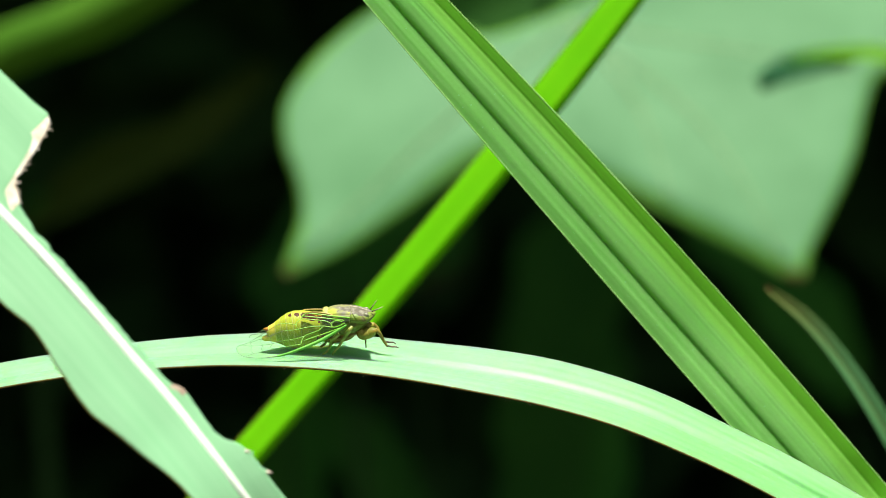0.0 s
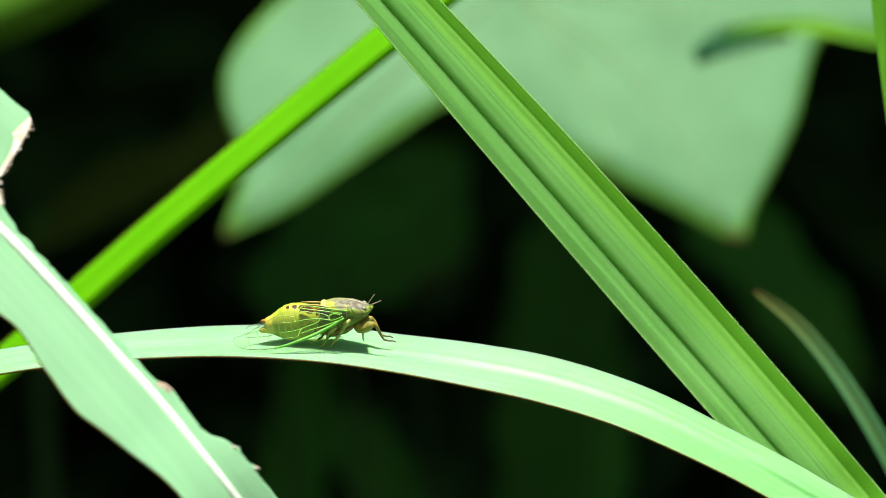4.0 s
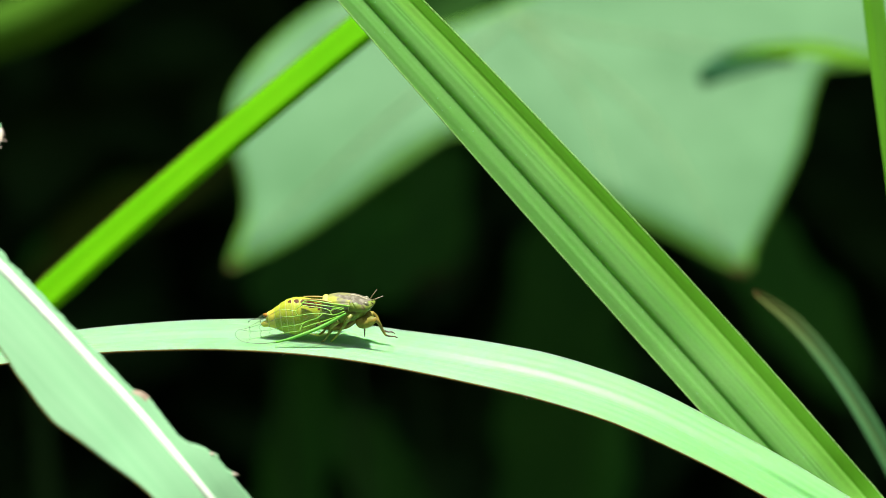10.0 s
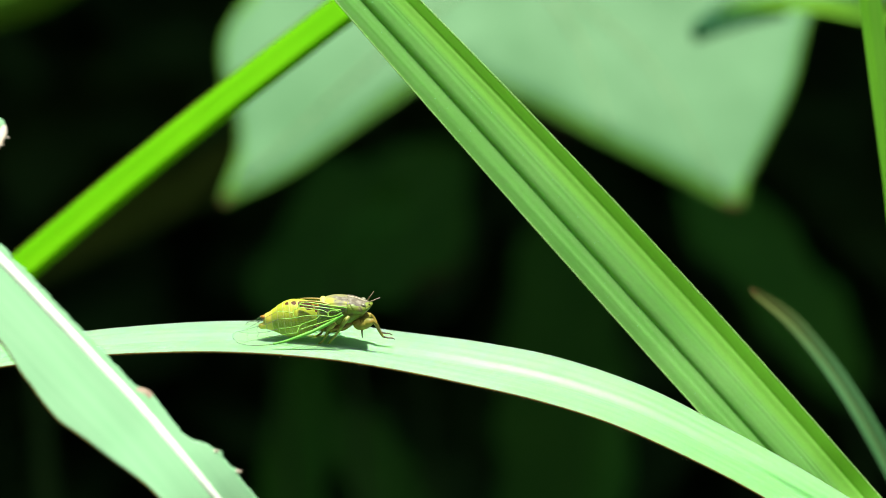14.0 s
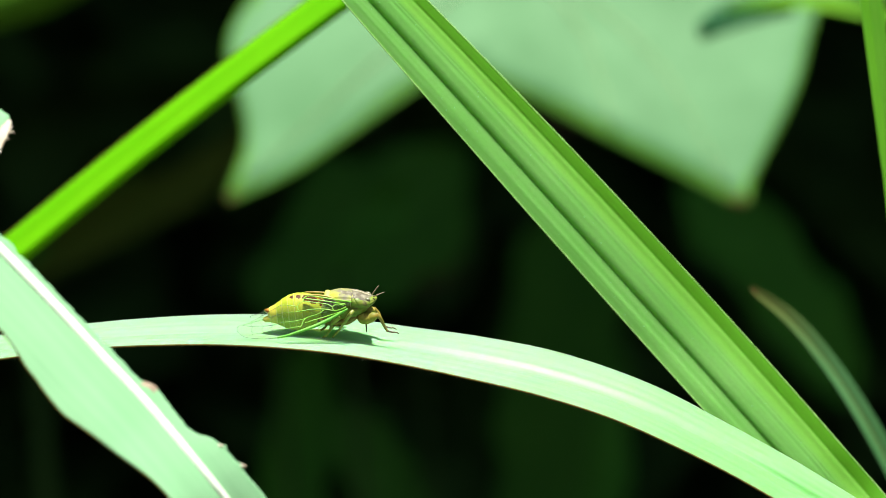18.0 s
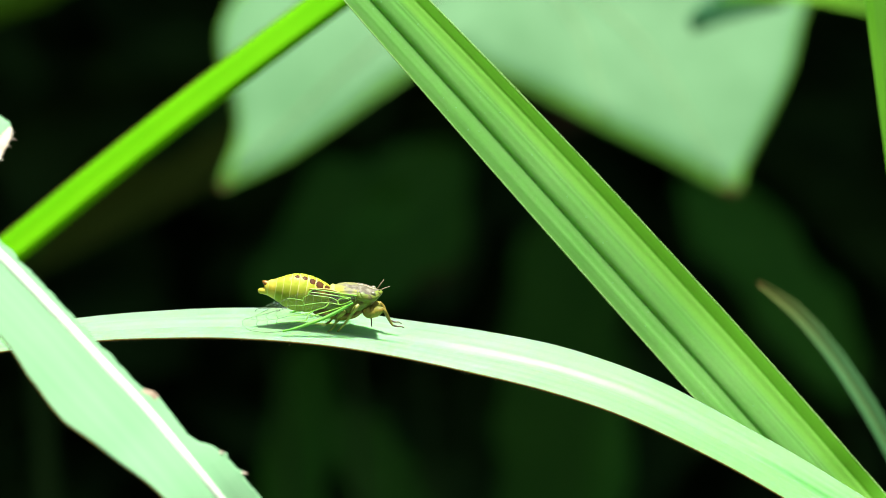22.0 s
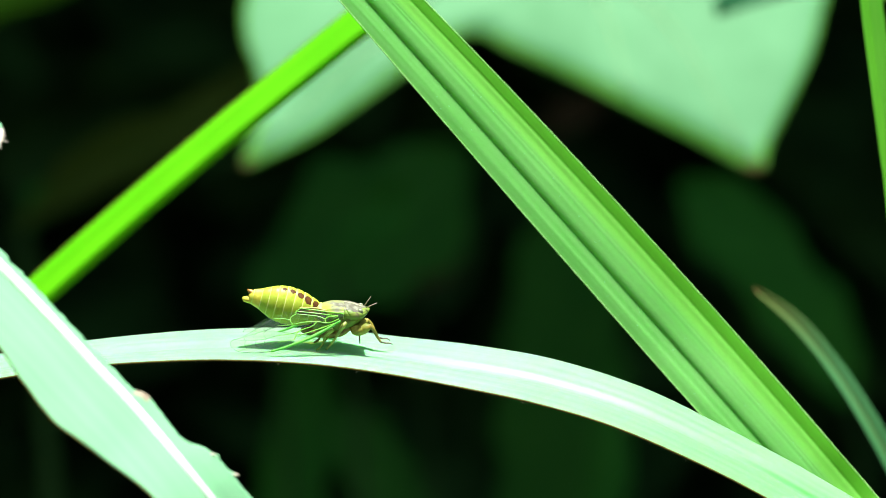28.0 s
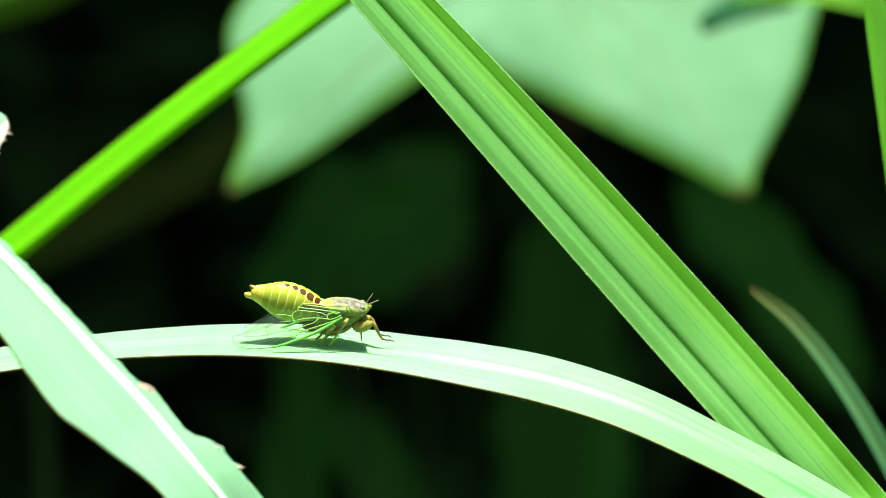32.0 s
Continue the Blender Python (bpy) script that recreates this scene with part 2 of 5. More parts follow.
C_LEADVEIN = skin_material("cicada_leading_vein", (0.09, 0.38, 0.03), (0.17, 0.50, 0.06), 700, rough=0.45, share=0.2)
C_DARKVEIN = skin_material("cicada_dark_vein", (0.035, 0.05, 0.03), (0.08, 0.10, 0.055), 900, rough=0.5)
C_FILM = film_material("cicada_wing_film", (0.96, 0.97, 0.88), 0.04)
C_AMBERFILM = film_material("cicada_amber_film", (0.60, 0.33, 0.10), 0.10)
C_BELLY = skin_material("cicada_underside", (0.075, 0.06, 0.006), (0.18, 0.135, 0.014), 900, rough=0.5)


# ---- builders ----
def mesh_of(name, verts, faces, mat, uvs=None, smooth=True, mats=None, face_mats=None, spans=None):
    me = bpy.data.meshes.new(name)
    me.from_pydata([tuple(v) for v in verts], [], faces)
    if uvs is not None:
        layer = me.uv_layers.new(name="UVMap")
        idx = np.zeros(len(me.loops), dtype=np.int32)
        me.loops.foreach_get("vertex_index", idx)
        layer.data.foreach_set("uv", np.asarray(uvs, dtype=np.float32)[idx].ravel())
        if spans is not None:
            me.uv_layers.new(name="Span").data.foreach_set("uv", np.asarray(spans, dtype=np.float32)[idx].ravel())
    for m in (mats or [mat]):
        me.materials.append(m)
    if face_mats is not None:
        me.polygons.foreach_set("material_index", np.asarray(face_mats, dtype=np.int32))
    if smooth:
        me.polygons.foreach_set("use_smooth", np.ones(len(me.polygons), dtype=bool))
    me.update()
    return me


def part(name, me, parent, label=""):
    ob = new(name, me)
    ob.parent = parent
    if label:
        tagged(ob, label)
    return ob


def thing(name, label, category, group="", at=(0, 0, 0)):
    ob = new(name)
    ob.location = at
    ob.empty_display_size = 0.01
    return tagged(ob, label, category, group)


def spline(ctrl, n):
    """Catmull-Rom through the rows of ctrl, n + 1 samples."""
    c = np.array(ctrl, dtype=float)
    p = np.vstack([2 * c[0] - c[1], c, 2 * c[-1] - c[-2]])
    seg = len(c) - 1
    out = []
    for i in range(n + 1):
        g = i / n * seg
        k = min(int(g), seg - 1)
        t = g - k
        a, b, d, e = p[k], p[k + 1], p[k + 2], p[k + 3]
        out.append(0.5 * (2 * b + (d - a) * t + (2 * a - 5 * b + 4 * d - e) * t * t + (3 * b - a - 3 * d + e) * t ** 3))
    return np.array(out)


def blade_frames(ctrl, n):
    s = spline(ctrl, n)
    c, a = s[:, :3], s[:, 3:6]
    t = np.gradient(c, axis=0)
    t /= np.linalg.norm(t, axis=1)[:, None]
    nrm = np.cross(t, a)
    nrm /= np.linalg.norm(nrm, axis=1)[:, None] + 1e-12
    length = np.concatenate([[0], np.cumsum(np.linalg.norm(np.diff(c, axis=0), axis=1))])
    return c, a, nrm, length


def blade(name, ctrl, mat, n=120, m=20, height=lambda u, v: 0.0, lo=lambda u: -1.0, hi=lambda u: 1.0, thick=0.0003, flip=1,
          mats=None, pick=None):
    """A leaf blade with thickness. ctrl rows: centre x y z, half-width vector x y z. height(u, v): relief along the normal."""
    c, a, nrm, length = blade_frames(ctrl, n)
    nrm = nrm * flip
    verts, uvs, spans, fm = [], [], [], []
    for side in (1, -1):
        for i in range(n + 1):
            u = i / n
            v0, v1 = lo(u), hi(u)
            wide = np.linalg.norm(a[i])
            for j in range(m + 1):
                v = v0 + (v1 - v0) * j / m
                rim = min(1.0, 4.0 * min(j, m - j) / m + 0.15)
                verts.append(c[i] + a[i] * v + nrm[i] * (height(u, v) + side * thick * 0.5 * rim))
                uvs.append((length[i], v * wide))
                spans.append((u, v))
    faces = []
    row = m + 1
    base = (n + 1) * row
    for i in range(n):
        for j in range(m):
            q = i * row + j
            faces.append((q, q + 1, q + row + 1, q + row))
            faces.append((base + q, base + q + row, base + q + row + 1, base + q + 1))
            if pick:
                k = pick((i + 0.5) / n, (j + 0.5) / m)
                fm += [k, k]
    for i in range(n):
        q = i * row
        faces.append((q, q + row, base + q + row, base + q))
        q += m
        faces.append((q, base + q, base + q + row, q + row))
        if pick:
            fm += [pick((i + 0.5) / n, 0.0), pick((i + 0.5) / n, 1.0)]
    for i in (0, n):
        for j in range(m):
            q = i * row + j
            faces.append((q, base + q, base + q + 1, q + 1) if i == 0 else (q, q + 1, base + q + 1, base + q))
            if pick:
                fm.append(pick(i / n, (j + 0.5) / m))
    return mesh_of(name, verts, faces, mat, uvs, mats=mats, face_mats=fm if pick else None, spans=spans)


def tube_data(points, radii, sides=8, start=0):
    p = np.array(points, dtype=float)
    r = np.broadcast_to(np.array(radii, dtype=float), (len(p),))
    t = np.gradient(p, axis=0)
    t /= np.linalg.norm(t, axis=1)[:, None] + 1e-12
    ref = np.array((0.13, 0.97, 0.21))
    verts, faces, uvs = [], [], []
    length = 0.0
    for i in range(len(p)):
        s = np.cross(t[i], ref)
        s /= np.linalg.norm(s) + 1e-12
        b = np.cross(t[i], s)
        if i:
            length += np.linalg.norm(p[i] - p[i - 1])
        for k in range(sides):
            g = 2 * math.pi * k / sides
            verts.append(p[i] + r[i] * (math.cos(g) * s + math.sin(g) * b))
            uvs.append((length, r[i] * g))
    for i in range(len(p) - 1):
        for k in range(sides):
            q, w = start + i * sides + k, start + i * sides + (k + 1) % sides
            faces.append((q, w, w + sides, q + sides))
    faces.append(tuple(start + k for k in reversed(range(sides))))
    faces.append(tuple(start + (len(p) - 1) * sides + k for k in range(sides)))
    return verts, faces, uvs


def tubes(name, runs, mat, sides=8):
    """Several tapered tubes in one mesh; runs: (points, radii)."""
    verts, faces, uvs = [], [], []
    for points, radii in runs:
        v, f, w = tube_data(points, radii, sides, len(verts))
        verts += v
        faces += f
        uvs += w
    return mesh_of(name, verts, faces, mat, uvs)


def smooth_run(points, n=24):
    s = spline(points, n)
    return s[:, :3], s[:, 3] if s.shape[1] > 3 else None


def tube(name, rows, mat, n=24, sides=10):
    """A curved tapered tube; rows: x y z radius."""
    p, r = smooth_run(rows, n)
    return tubes(name, [(p, np.maximum(r, 1e-6))], mat, sides)


def loft(name, rows, mat, n=20, sides=28, mats=None, pick=None, relief=None):
    """A body of elliptic sections along x; rows: x, z of the middle, half-width, half-height. relief(u, g): factor on the radius."""
    s = spline(rows, n)
    verts, faces, fm = [], [], []
    for i, (x, z, ry, rz) in enumerate(s):
        for k in range(sides):
            g = 2 * math.pi * k / sides
            f = relief(i / n, min(k, sides - k) / sides) if relief else 1.0
            verts.append((x, f * max(ry, 1e-6) * math.sin(g), z + f * max(rz, 1e-6) * math.cos(g)))
    for i in range(n):
        for k in range(sides):
            q, w = i * sides + k, i * sides + (k + 1) % sides
            faces.append((q, w, w + sides, q + sides))
            if pick:
                fm.append(pick((i + 0.5) / n, (k + 0.5) / sides))
    faces.append(tuple(reversed(range(sides))))
    faces.append(tuple(n * sides + k for k in range(sides)))
    if pick:
        fm += [pick(0, 0.5), pick(1, 0.5)]
    return mesh_of(name, verts, faces, mat, None, mats=mats, face_mats=fm if pick else None)


def blob(name, centre, radii, mat, n=12, sides=18):
    rows = []
    for i in range(n + 1):
        g = math.pi * i / n
        rows.append((centre[0] - radii[0] * math.cos(g), centre[2], max(radii[1] * math.sin(g), 1e-6), max(radii[2] * math.sin(g), 1e-6)))
    me = loft(name, rows, mat, n, sides)
    me.transform(Matrix.Translation((0, centre[1], 0)))
    return me


def wobble(u, seed, scale=1.0):
    return noise.noise(Vector((u * scale, seed * 7.31, 0.5)))


# ---- ground and the thicket in the shade ----
def build_ground():
    n = 60
    verts, faces = [], []
    for i in range(n + 1):
        for j in range(n + 1):
            x = math.copysign(abs(2 * i / n - 1) ** 3 * 400, i - n / 2)
            y = math.copysign(abs(2 * j / n - 1) ** 3 * 400, j - n / 2)
            near = max(0.0, 1 - math.hypot(x, y) / 20)
            verts.append((x, y, -0.02 + 0.05 * near * noise.noise(Vector((x * 1.3, y * 1.3, 2.0)))))
    for i in range(n):
        for j in range(n):
            q = i * (n + 1) + j
            faces.append((q, q + n + 1, q + n + 2, q + 1))
    tagged(new("ground", mesh_of("ground", verts, faces, M_GROUND)), "dark bare soil and leaf litter in shade", "ground", kind="structure")


def leaf_cloud(name, count, box, size, mat, seed, shell=None):
    """Many small folded leaves as one mesh."""
    rng = random.Random(seed)
    verts, faces = [], []
    for _ in range(count):
        c = Vector((rng.uniform(*box[0]), rng.uniform(*box[1]), rng.uniform(*box[2])))
        if shell:
            c = shell(c, rng)
        ln = rng.uniform(*size)
        w = ln * rng.uniform(0.28, 0.42)
        turn = Euler((rng.uniform(-0.9, 0.9), rng.uniform(-0.9, 0.9), rng.uniform(0, 6.28))).to_matrix()
        q = len(verts)
        for px, py, pz in ((0, 0, 0), (0.3, 0.9, -0.12), (0.65, 0.75, -0.16), (1, 0, -0.3), (0.65, -0.75, -0.16), (0.3, -0.9, -0.12), (0.35, 0, 0.03), (0.7, 0, -0.06)):
            verts.append(c + turn @ Vector((px * ln, py * w, pz * ln)))
        faces += [(q, q + 6, q + 1), (q + 1, q + 6, q + 7, q + 2), (q + 2, q + 7, q + 3), (q, q + 5, q + 6), (q + 5, q + 4, q + 7, q + 6), (q + 4, q + 3, q + 7)]
    return mesh_of(name, verts, faces, mat)


def build_thicket():
    # Leaf wall added as a dark backdrop, its shade partly in the colour.
    wall = new("thicket", leaf_cloud("thicket", 9000, ((-3.2, 3.2), (2.0, 3.6), (0.0, 3.2)), (0.10, 0.24), M_SHADE_FOLIAGE, 5))
    tagged(wall, "dense undergrowth backdrop behind the grass, deep shade put into its dark colour", "undergrowth", kind="stuff")
    core = new("thicket", leaf_cloud("thicket", 9000, ((-1.4, 1.4), (2.1, 3.3), (0.1, 1.5)), (0.12, 0.25), M_SHADE_FOLIAGE, 15))
    tagged(core, "dense undergrowth backdrop behind the grass, deep shade put into its dark colour", "undergrowth", kind="stuff")
    # Unseen leaf roof, added only to block sun from the background.
    roof = new("unseen_shade_canopy", leaf_cloud("unseen_shade_canopy", 15000, ((-3.4, 3.4), (0.42, 4.4), (1.75, 2.5)), (0.14, 0.30), M_SHADE_FOLIAGE, 6,
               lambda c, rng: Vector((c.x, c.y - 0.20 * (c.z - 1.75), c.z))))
    tagged(roof, "unseen foliage roof added overhead to keep the sun off the undergrowth", "foliage", kind="stuff")


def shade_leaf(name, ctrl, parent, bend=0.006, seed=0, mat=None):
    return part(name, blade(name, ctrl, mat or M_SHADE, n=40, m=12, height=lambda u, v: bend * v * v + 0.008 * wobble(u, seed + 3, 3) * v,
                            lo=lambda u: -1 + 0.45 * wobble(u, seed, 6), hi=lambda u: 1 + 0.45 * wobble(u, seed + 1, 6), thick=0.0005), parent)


SHADE_LEAVES = (
    ((-0.07577, 1, 0.67069, -0.00815, 0.00328, 0.00791),
    (-0.06105, 1, 0.68558, -0.01463, 0.00657, 0.01734),
    (-0.03402, 1, 0.70544, -0.01905, 0.00932, 0.02585),
    (-0.00685, 1, 0.72507, -0.01693, 0.00766, 0.02031),
    (0.01055, 1, 0.74216, -0.00265, 0.0011, 0.0027)),
    ((0.09853, 0.95, 0.7265, 0.00221, 0.00108, 0.00288),
    (0.11769, 0.95, 0.71224, 0.01141, 0.00485, 0.01178),
    (0.1392, 0.95, 0.68837, 0.01473, 0.00539, 0.01081),
    (0.15589, 0.95, 0.66209, 0.01425, 0.00485, 0.00826),
    (0.17253, 0.95, 0.6334, 0.0032, 0.00108, 0.00176)),
    ((-0.05697, 1.05, 0.65955, 0.00492, 0.00144, -0.00114),
    (-0.06203, 1.05, 0.63666, 0.01484, 0.00432, -0.00293),
    (-0.06584, 1.05, 0.61122, 0.01548, 0.00446, -0.00211),
    (-0.06839, 1.05, 0.58324, 0.01379, 0.00396, -0.00128),
    (-0.06969, 1.05, 0.55781, 0.00502, 0.00144, -0.00038)),
    ((-0.04722, 0.98, 0.63209, 0.00392, 0.00144, 0.00277),
    (-0.03502, 0.98, 0.61507, 0.01229, 0.00432, 0.0075),
    (-0.02284, 0.98, 0.59316, 0.013, 0.00432, 0.00623),
    (-0.01071, 0.98, 0.56637, 0.00442, 0.00144, 0.00189)))
SHADE_BLADES = (
    ((0.05327, 1.1, 0.71599, 0.00792, 0.00216, -0.00037),
    (0.05206, 1.1, 0.68977, 0.02645, 0.00719, -0.00114),
    (0.05078, 1.1, 0.65306, 0.03043, 0.00827, -0.00077),
    (0.05077, 1.1, 0.61636, 0.02911, 0.00791, -0.0004),
    (0.05075, 1.1, 0.57965, 0.02646, 0.00719, -0.00053),
    (0.05064, 1.1, 0.55343, 0.00794, 0.00216, -0.00019)),
    ((-0.16227, 0.8, 0.70231, -0.00192, 0.00108, 0.00268),
    (-0.14291, 0.8, 0.71523, -0.00418, 0.00243, 0.00611),
    (-0.11709, 0.8, 0.73139, -0.00484, 0.00297, 0.00763),
    (-0.09127, 0.8, 0.74645, -0.00501, 0.00297, 0.00752),
    (-0.06543, 0.8, 0.76472, -0.00192, 0.00108, 0.00267)),
    ((-0.17039, 0.9, 0.70363, -0.00224, 0.00094, 0.00214),
    (-0.15655, 0.9, 0.71749, -0.00419, 0.00187, 0.00454),
    (-0.14039, 0.9, 0.73019, -0.00393, 0.00187, 0.00475),
    (-0.12191, 0.9, 0.74519, -0.00198, 0.00094, 0.00237)),
    ((0.0489, 1.2, 0.75585, -0.00122, 0.00058, 0.00187),
    (0.05724, 1.2, 0.76141, -0.00352, 0.00187, 0.00634),
    (0.06835, 1.2, 0.76697, -0.00326, 0.00216, 0.00772),
    (0.07947, 1.2, 0.77113, -0.00075, 0.00058, 0.0021)),
    ((-0.015, 1.2, 0.68083, -0.00115, 0.00058, 0.0019),
    (-0.00806, 1.2, 0.685, -0.0032, 0.00173, 0.00584),
    (0.00028, 1.2, 0.68917, -0.00256, 0.00173, 0.00615),
    (0.00861, 1.2, 0.69194, -0.0007, 0.00058, 0.00211)),
    ((-0.04104, 0.85, 0.6913, -0.00176, 0.00072, 0.00139),
    (-0.03213, 0.85, 0.70247, -0.0067, 0.00288, 0.00597),
    (-0.02099, 0.85, 0.71362, -0.00834, 0.0036, 0.00749),
    (-0.01205, 0.85, 0.72476, -0.00175, 0.00072, 0.00141)),
    ((0.06372, 0.9, 0.65867, 0.00184, 0.00058, 0.00032),
    (0.06719, 0.9, 0.6402, 0.00701, 0.00216, 0.0003),
    (0.06604, 0.9, 0.61711, 0.0084, 0.00259, -0.00077),
    (0.06373, 0.9, 0.59403, 0.007, 0.00216, -0.00067),
    (0.06257, 0.9, 0.57094, 0.00234, 0.00072, -0.00018)))


def build_shade_plants():
    made = []
    for k, rows in enumerate(SHADE_LEAVES + SHADE_BLADES):
        low = min(rows, key=lambda r: r[2])
        top = rows[0] if low is rows[-1] else rows[-1]
        foot = (low[0] + 0.02, low[1] + 0.03, 0.0)
        plant = thing("shade_plant", "undergrowth plant with drooping leaf, shade partly put into its dark green", "plant", "shaded undergrowth", at=foot)
        inv = Vector(foot)
        local = tuple((r[0] - inv.x, r[1] - inv.y, r[2] - inv.z, r[3], r[4], r[5]) for r in rows)
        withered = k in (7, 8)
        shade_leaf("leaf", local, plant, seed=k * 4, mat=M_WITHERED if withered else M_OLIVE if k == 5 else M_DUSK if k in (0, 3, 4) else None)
        if withered:
            plant["label"] = "dim brown withered leaf on a thin undergrowth stem"
        elif k == 5:
            plant["label"] = "olive brown fading undergrowth leaf on a thin stem"
        tip = Vector(low[:3]) - inv
        stem = tube("stem", ((0, 0, -0.03, 0.003), (0.0, 0.0, tip.z * 0.5, 0.0025), (tip.x * 0.6, tip.y * 0.6, tip.z * 0.9, 0.002), (tip.x, tip.y, tip.z, 0.0015)), M_SHADE_FOLIAGE)
        part("stem", stem, plant)
        made.append((plant, inv))
    return made


build_ground()
build_thicket()
shade_plants = build_shade_plants()

# ---- grass blades ----
PERCH = ((-0.10863, 0, 0.667, 5e-05, 0.00165, 0.00053),
    (-0.09442, 0, 0.67564, -0.00024, 0.00473, 0.00115),
    (-0.07805, 0, 0.68186, -0.00052, 0.00644, 0.00177),
    (-0.0593, 0, 0.68487, -0.00054, 0.00737, 0.00183),
    (-0.04379, 0, 0.68605, -0.00059, 0.00776, 0.0021),
    (-0.03107, 0, 0.68623, -0.0003, 0.00805, 0.00237),
    (-0.01834, 0, 0.68556, 0.00019, 0.00813, 0.00267),
    (-0.00677, 0, 0.68395, 0.00094, 0.00804, 0.00274),
    (0.00506, 0, 0.68197, 0.00187, 0.0078, 0.00299),
    (0.01716, 0, 0.67932, 0.00225, 0.0072, 0.0031),
    (0.03012, 0, 0.67499, 0.00322, 0.006, 0.0026),
    (0.04302, 0, 0.66878, 0.00368, 0.0045, 0.002),
    (0.05507, 0, 0.66221, 0.00453, 0.003, 0.00136),
    (0.0707, 0, 0.65249, 0.00329, 0.002, 0.00163),
    (0.08462, 0, 0.64057, 0.00212, 0.001, 0.00112))
MAIN = ((-0.0669, 0, 0.82463, 0.0018, 0, 0.00135),
    (-0.05805, 0.0015, 0.80333, 0.00436, 0.0015, 0.00252),
    (-0.04918, 0.00675, 0.78117, 5e-05, 0.00225, 0.00313),
    (-0.03926, 0.00808, 0.77086, 0.00121, 0.00225, 0.0031),
    (-0.02937, 0.00969, 0.76054, 0.00226, 0.00225, 0.00307),
    (-0.01951, 0.0113, 0.75017, 0.00318, 0.00225, 0.00304),
    (-0.00966, 0.01291, 0.73973, 0.00398, 0.00225, 0.003),
    (0.00017, 0.01452, 0.72924, 0.00466, 0.00225, 0.00297),
    (0.00998, 0.01613, 0.71869, 0.00521, 0.00225, 0.00294),
    (0.01977, 0.01774, 0.70808, 0.00565, 0.00225, 0.0029),
    (0.02954, 0.01935, 0.69741, 0.00595, 0.00225, 0.00287),
    (0.03928, 0.02075, 0.68669, 0.00613, 0.00225, 0.00284),
    (0.04888, 0.02075, 0.67597, 0.00616, 0.00225, 0.0028),
    (0.0584, 0.02075, 0.66526, 0.00607, 0.00225, 0.00276),
    (0.06785, 0.02075, 0.65454, 0.00585, 0.00225, 0.00272),
    (0.08074, 0.011, 0.64259, 0.00243, 0.001, 0.00151),
    (0.08634, 0.004, 0.63716, 0.00113, 0, 0.00045))
CHEWED = ((-0.09879, -0.05, 0.72969, 0.00311, 0.00578, 0.00537),
    (-0.08893, -0.05, 0.7215, 0.00487, 0.00578, 0.00656),
    (-0.07661, -0.05, 0.70919, 0.00569, 0.00578, 0.00679),
    (-0.07044, -0.05, 0.70344, 0.00565, 0.00578, 0.00683),
    (-0.06429, -0.05, 0.69752, 0.00585, 0.00578, 0.00653),
    (-0.05748, -0.05, 0.69046, 0.00604, 0.00578, 0.00622),
    (-0.05074, -0.05, 0.68324, 0.00616, 0.00578, 0.00609),
    (-0.04392, -0.05, 0.67593, 0.00618, 0.00578, 0.00558),
    (-0.03491, -0.05, 0.66516, 0.00537, 0.00578, 0.00426),
    (-0.02601, -0.04422, 0.65282, 0.00506, 0.00578, 0.00343),
    (-0.01606, -0.04422, 0.6387, 0.00399, 0.00578, 0.00206),
    (-0.01027, -0.04422, 0.62872, 0.00204, 0.00578, 0.00048))
STALK = ((-0.18044, 0.11, 0.46866, -0.00268, 0.00065, 0.00034),
    (-0.15901, 0.11, 0.56435, -0.00282, 0.0007, 0.0007),
    (-0.12687, 0.11, 0.63807, -0.00266, 0.00073, 0.00135),
    (-0.10008, 0.11, 0.66893, -0.00218, 0.00073, 0.00198),
    (-0.07758, 0.11, 0.68897, -0.002, 0.00073, 0.00216),
    (-0.05936, 0.11, 0.70493, -0.00194, 0.00073, 0.0022),
    (-0.04115, 0.11, 0.72015, -0.00188, 0.00073, 0.00226),
    (-0.024, 0.11, 0.73397, -0.00184, 0.00073, 0.00229),
    (-0.00686, 0.11, 0.74768, -0.00191, 0.00076, 0.00238),
    (0.01243, 0.11, 0.76376, -0.00208, 0.00081, 0.00252),
    (0.03921, 0.11, 0.78712, -0.00209, 0.00081, 0.0025),
    (0.066, 0.11, 0.81155, -0.00142, 0.00054, 0.00164),
    (0.08315, 0.11, 0.82869, -0.00043, 0.00016, 0.00049))
THIN = ((0.05786, 0.1, 0.69208, 0.00019, 0.00012, 0.00023),
    (0.05944, 0.1, 0.69081, 0.0005, 0.00032, 0.00061),
    (0.06525, 0.1, 0.68627, 0.00099, 0.00058, 0.00097),
    (0.07095, 0.1, 0.67983, 0.00128, 0.00066, 0.00093),
    (0.07645, 0.1, 0.67202, 0.00147, 0.0007, 0.00085),
    (0.08215, 0.1, 0.66231, 0.00162, 0.00074, 0.00078),
    (0.08764, 0.1, 0.65122, 0.00169, 0.00074, 0.00066),
    (0.09651, 0.1, 0.63042, 0.0022, 0.0009, 0.00045),
    (0.1039, 0.1, 0.58819, 0.00205, 0.00082, 1e-05),
    (0.10706, 0.1, 0.49316, 0.00144, 0.00058, -0.00014))
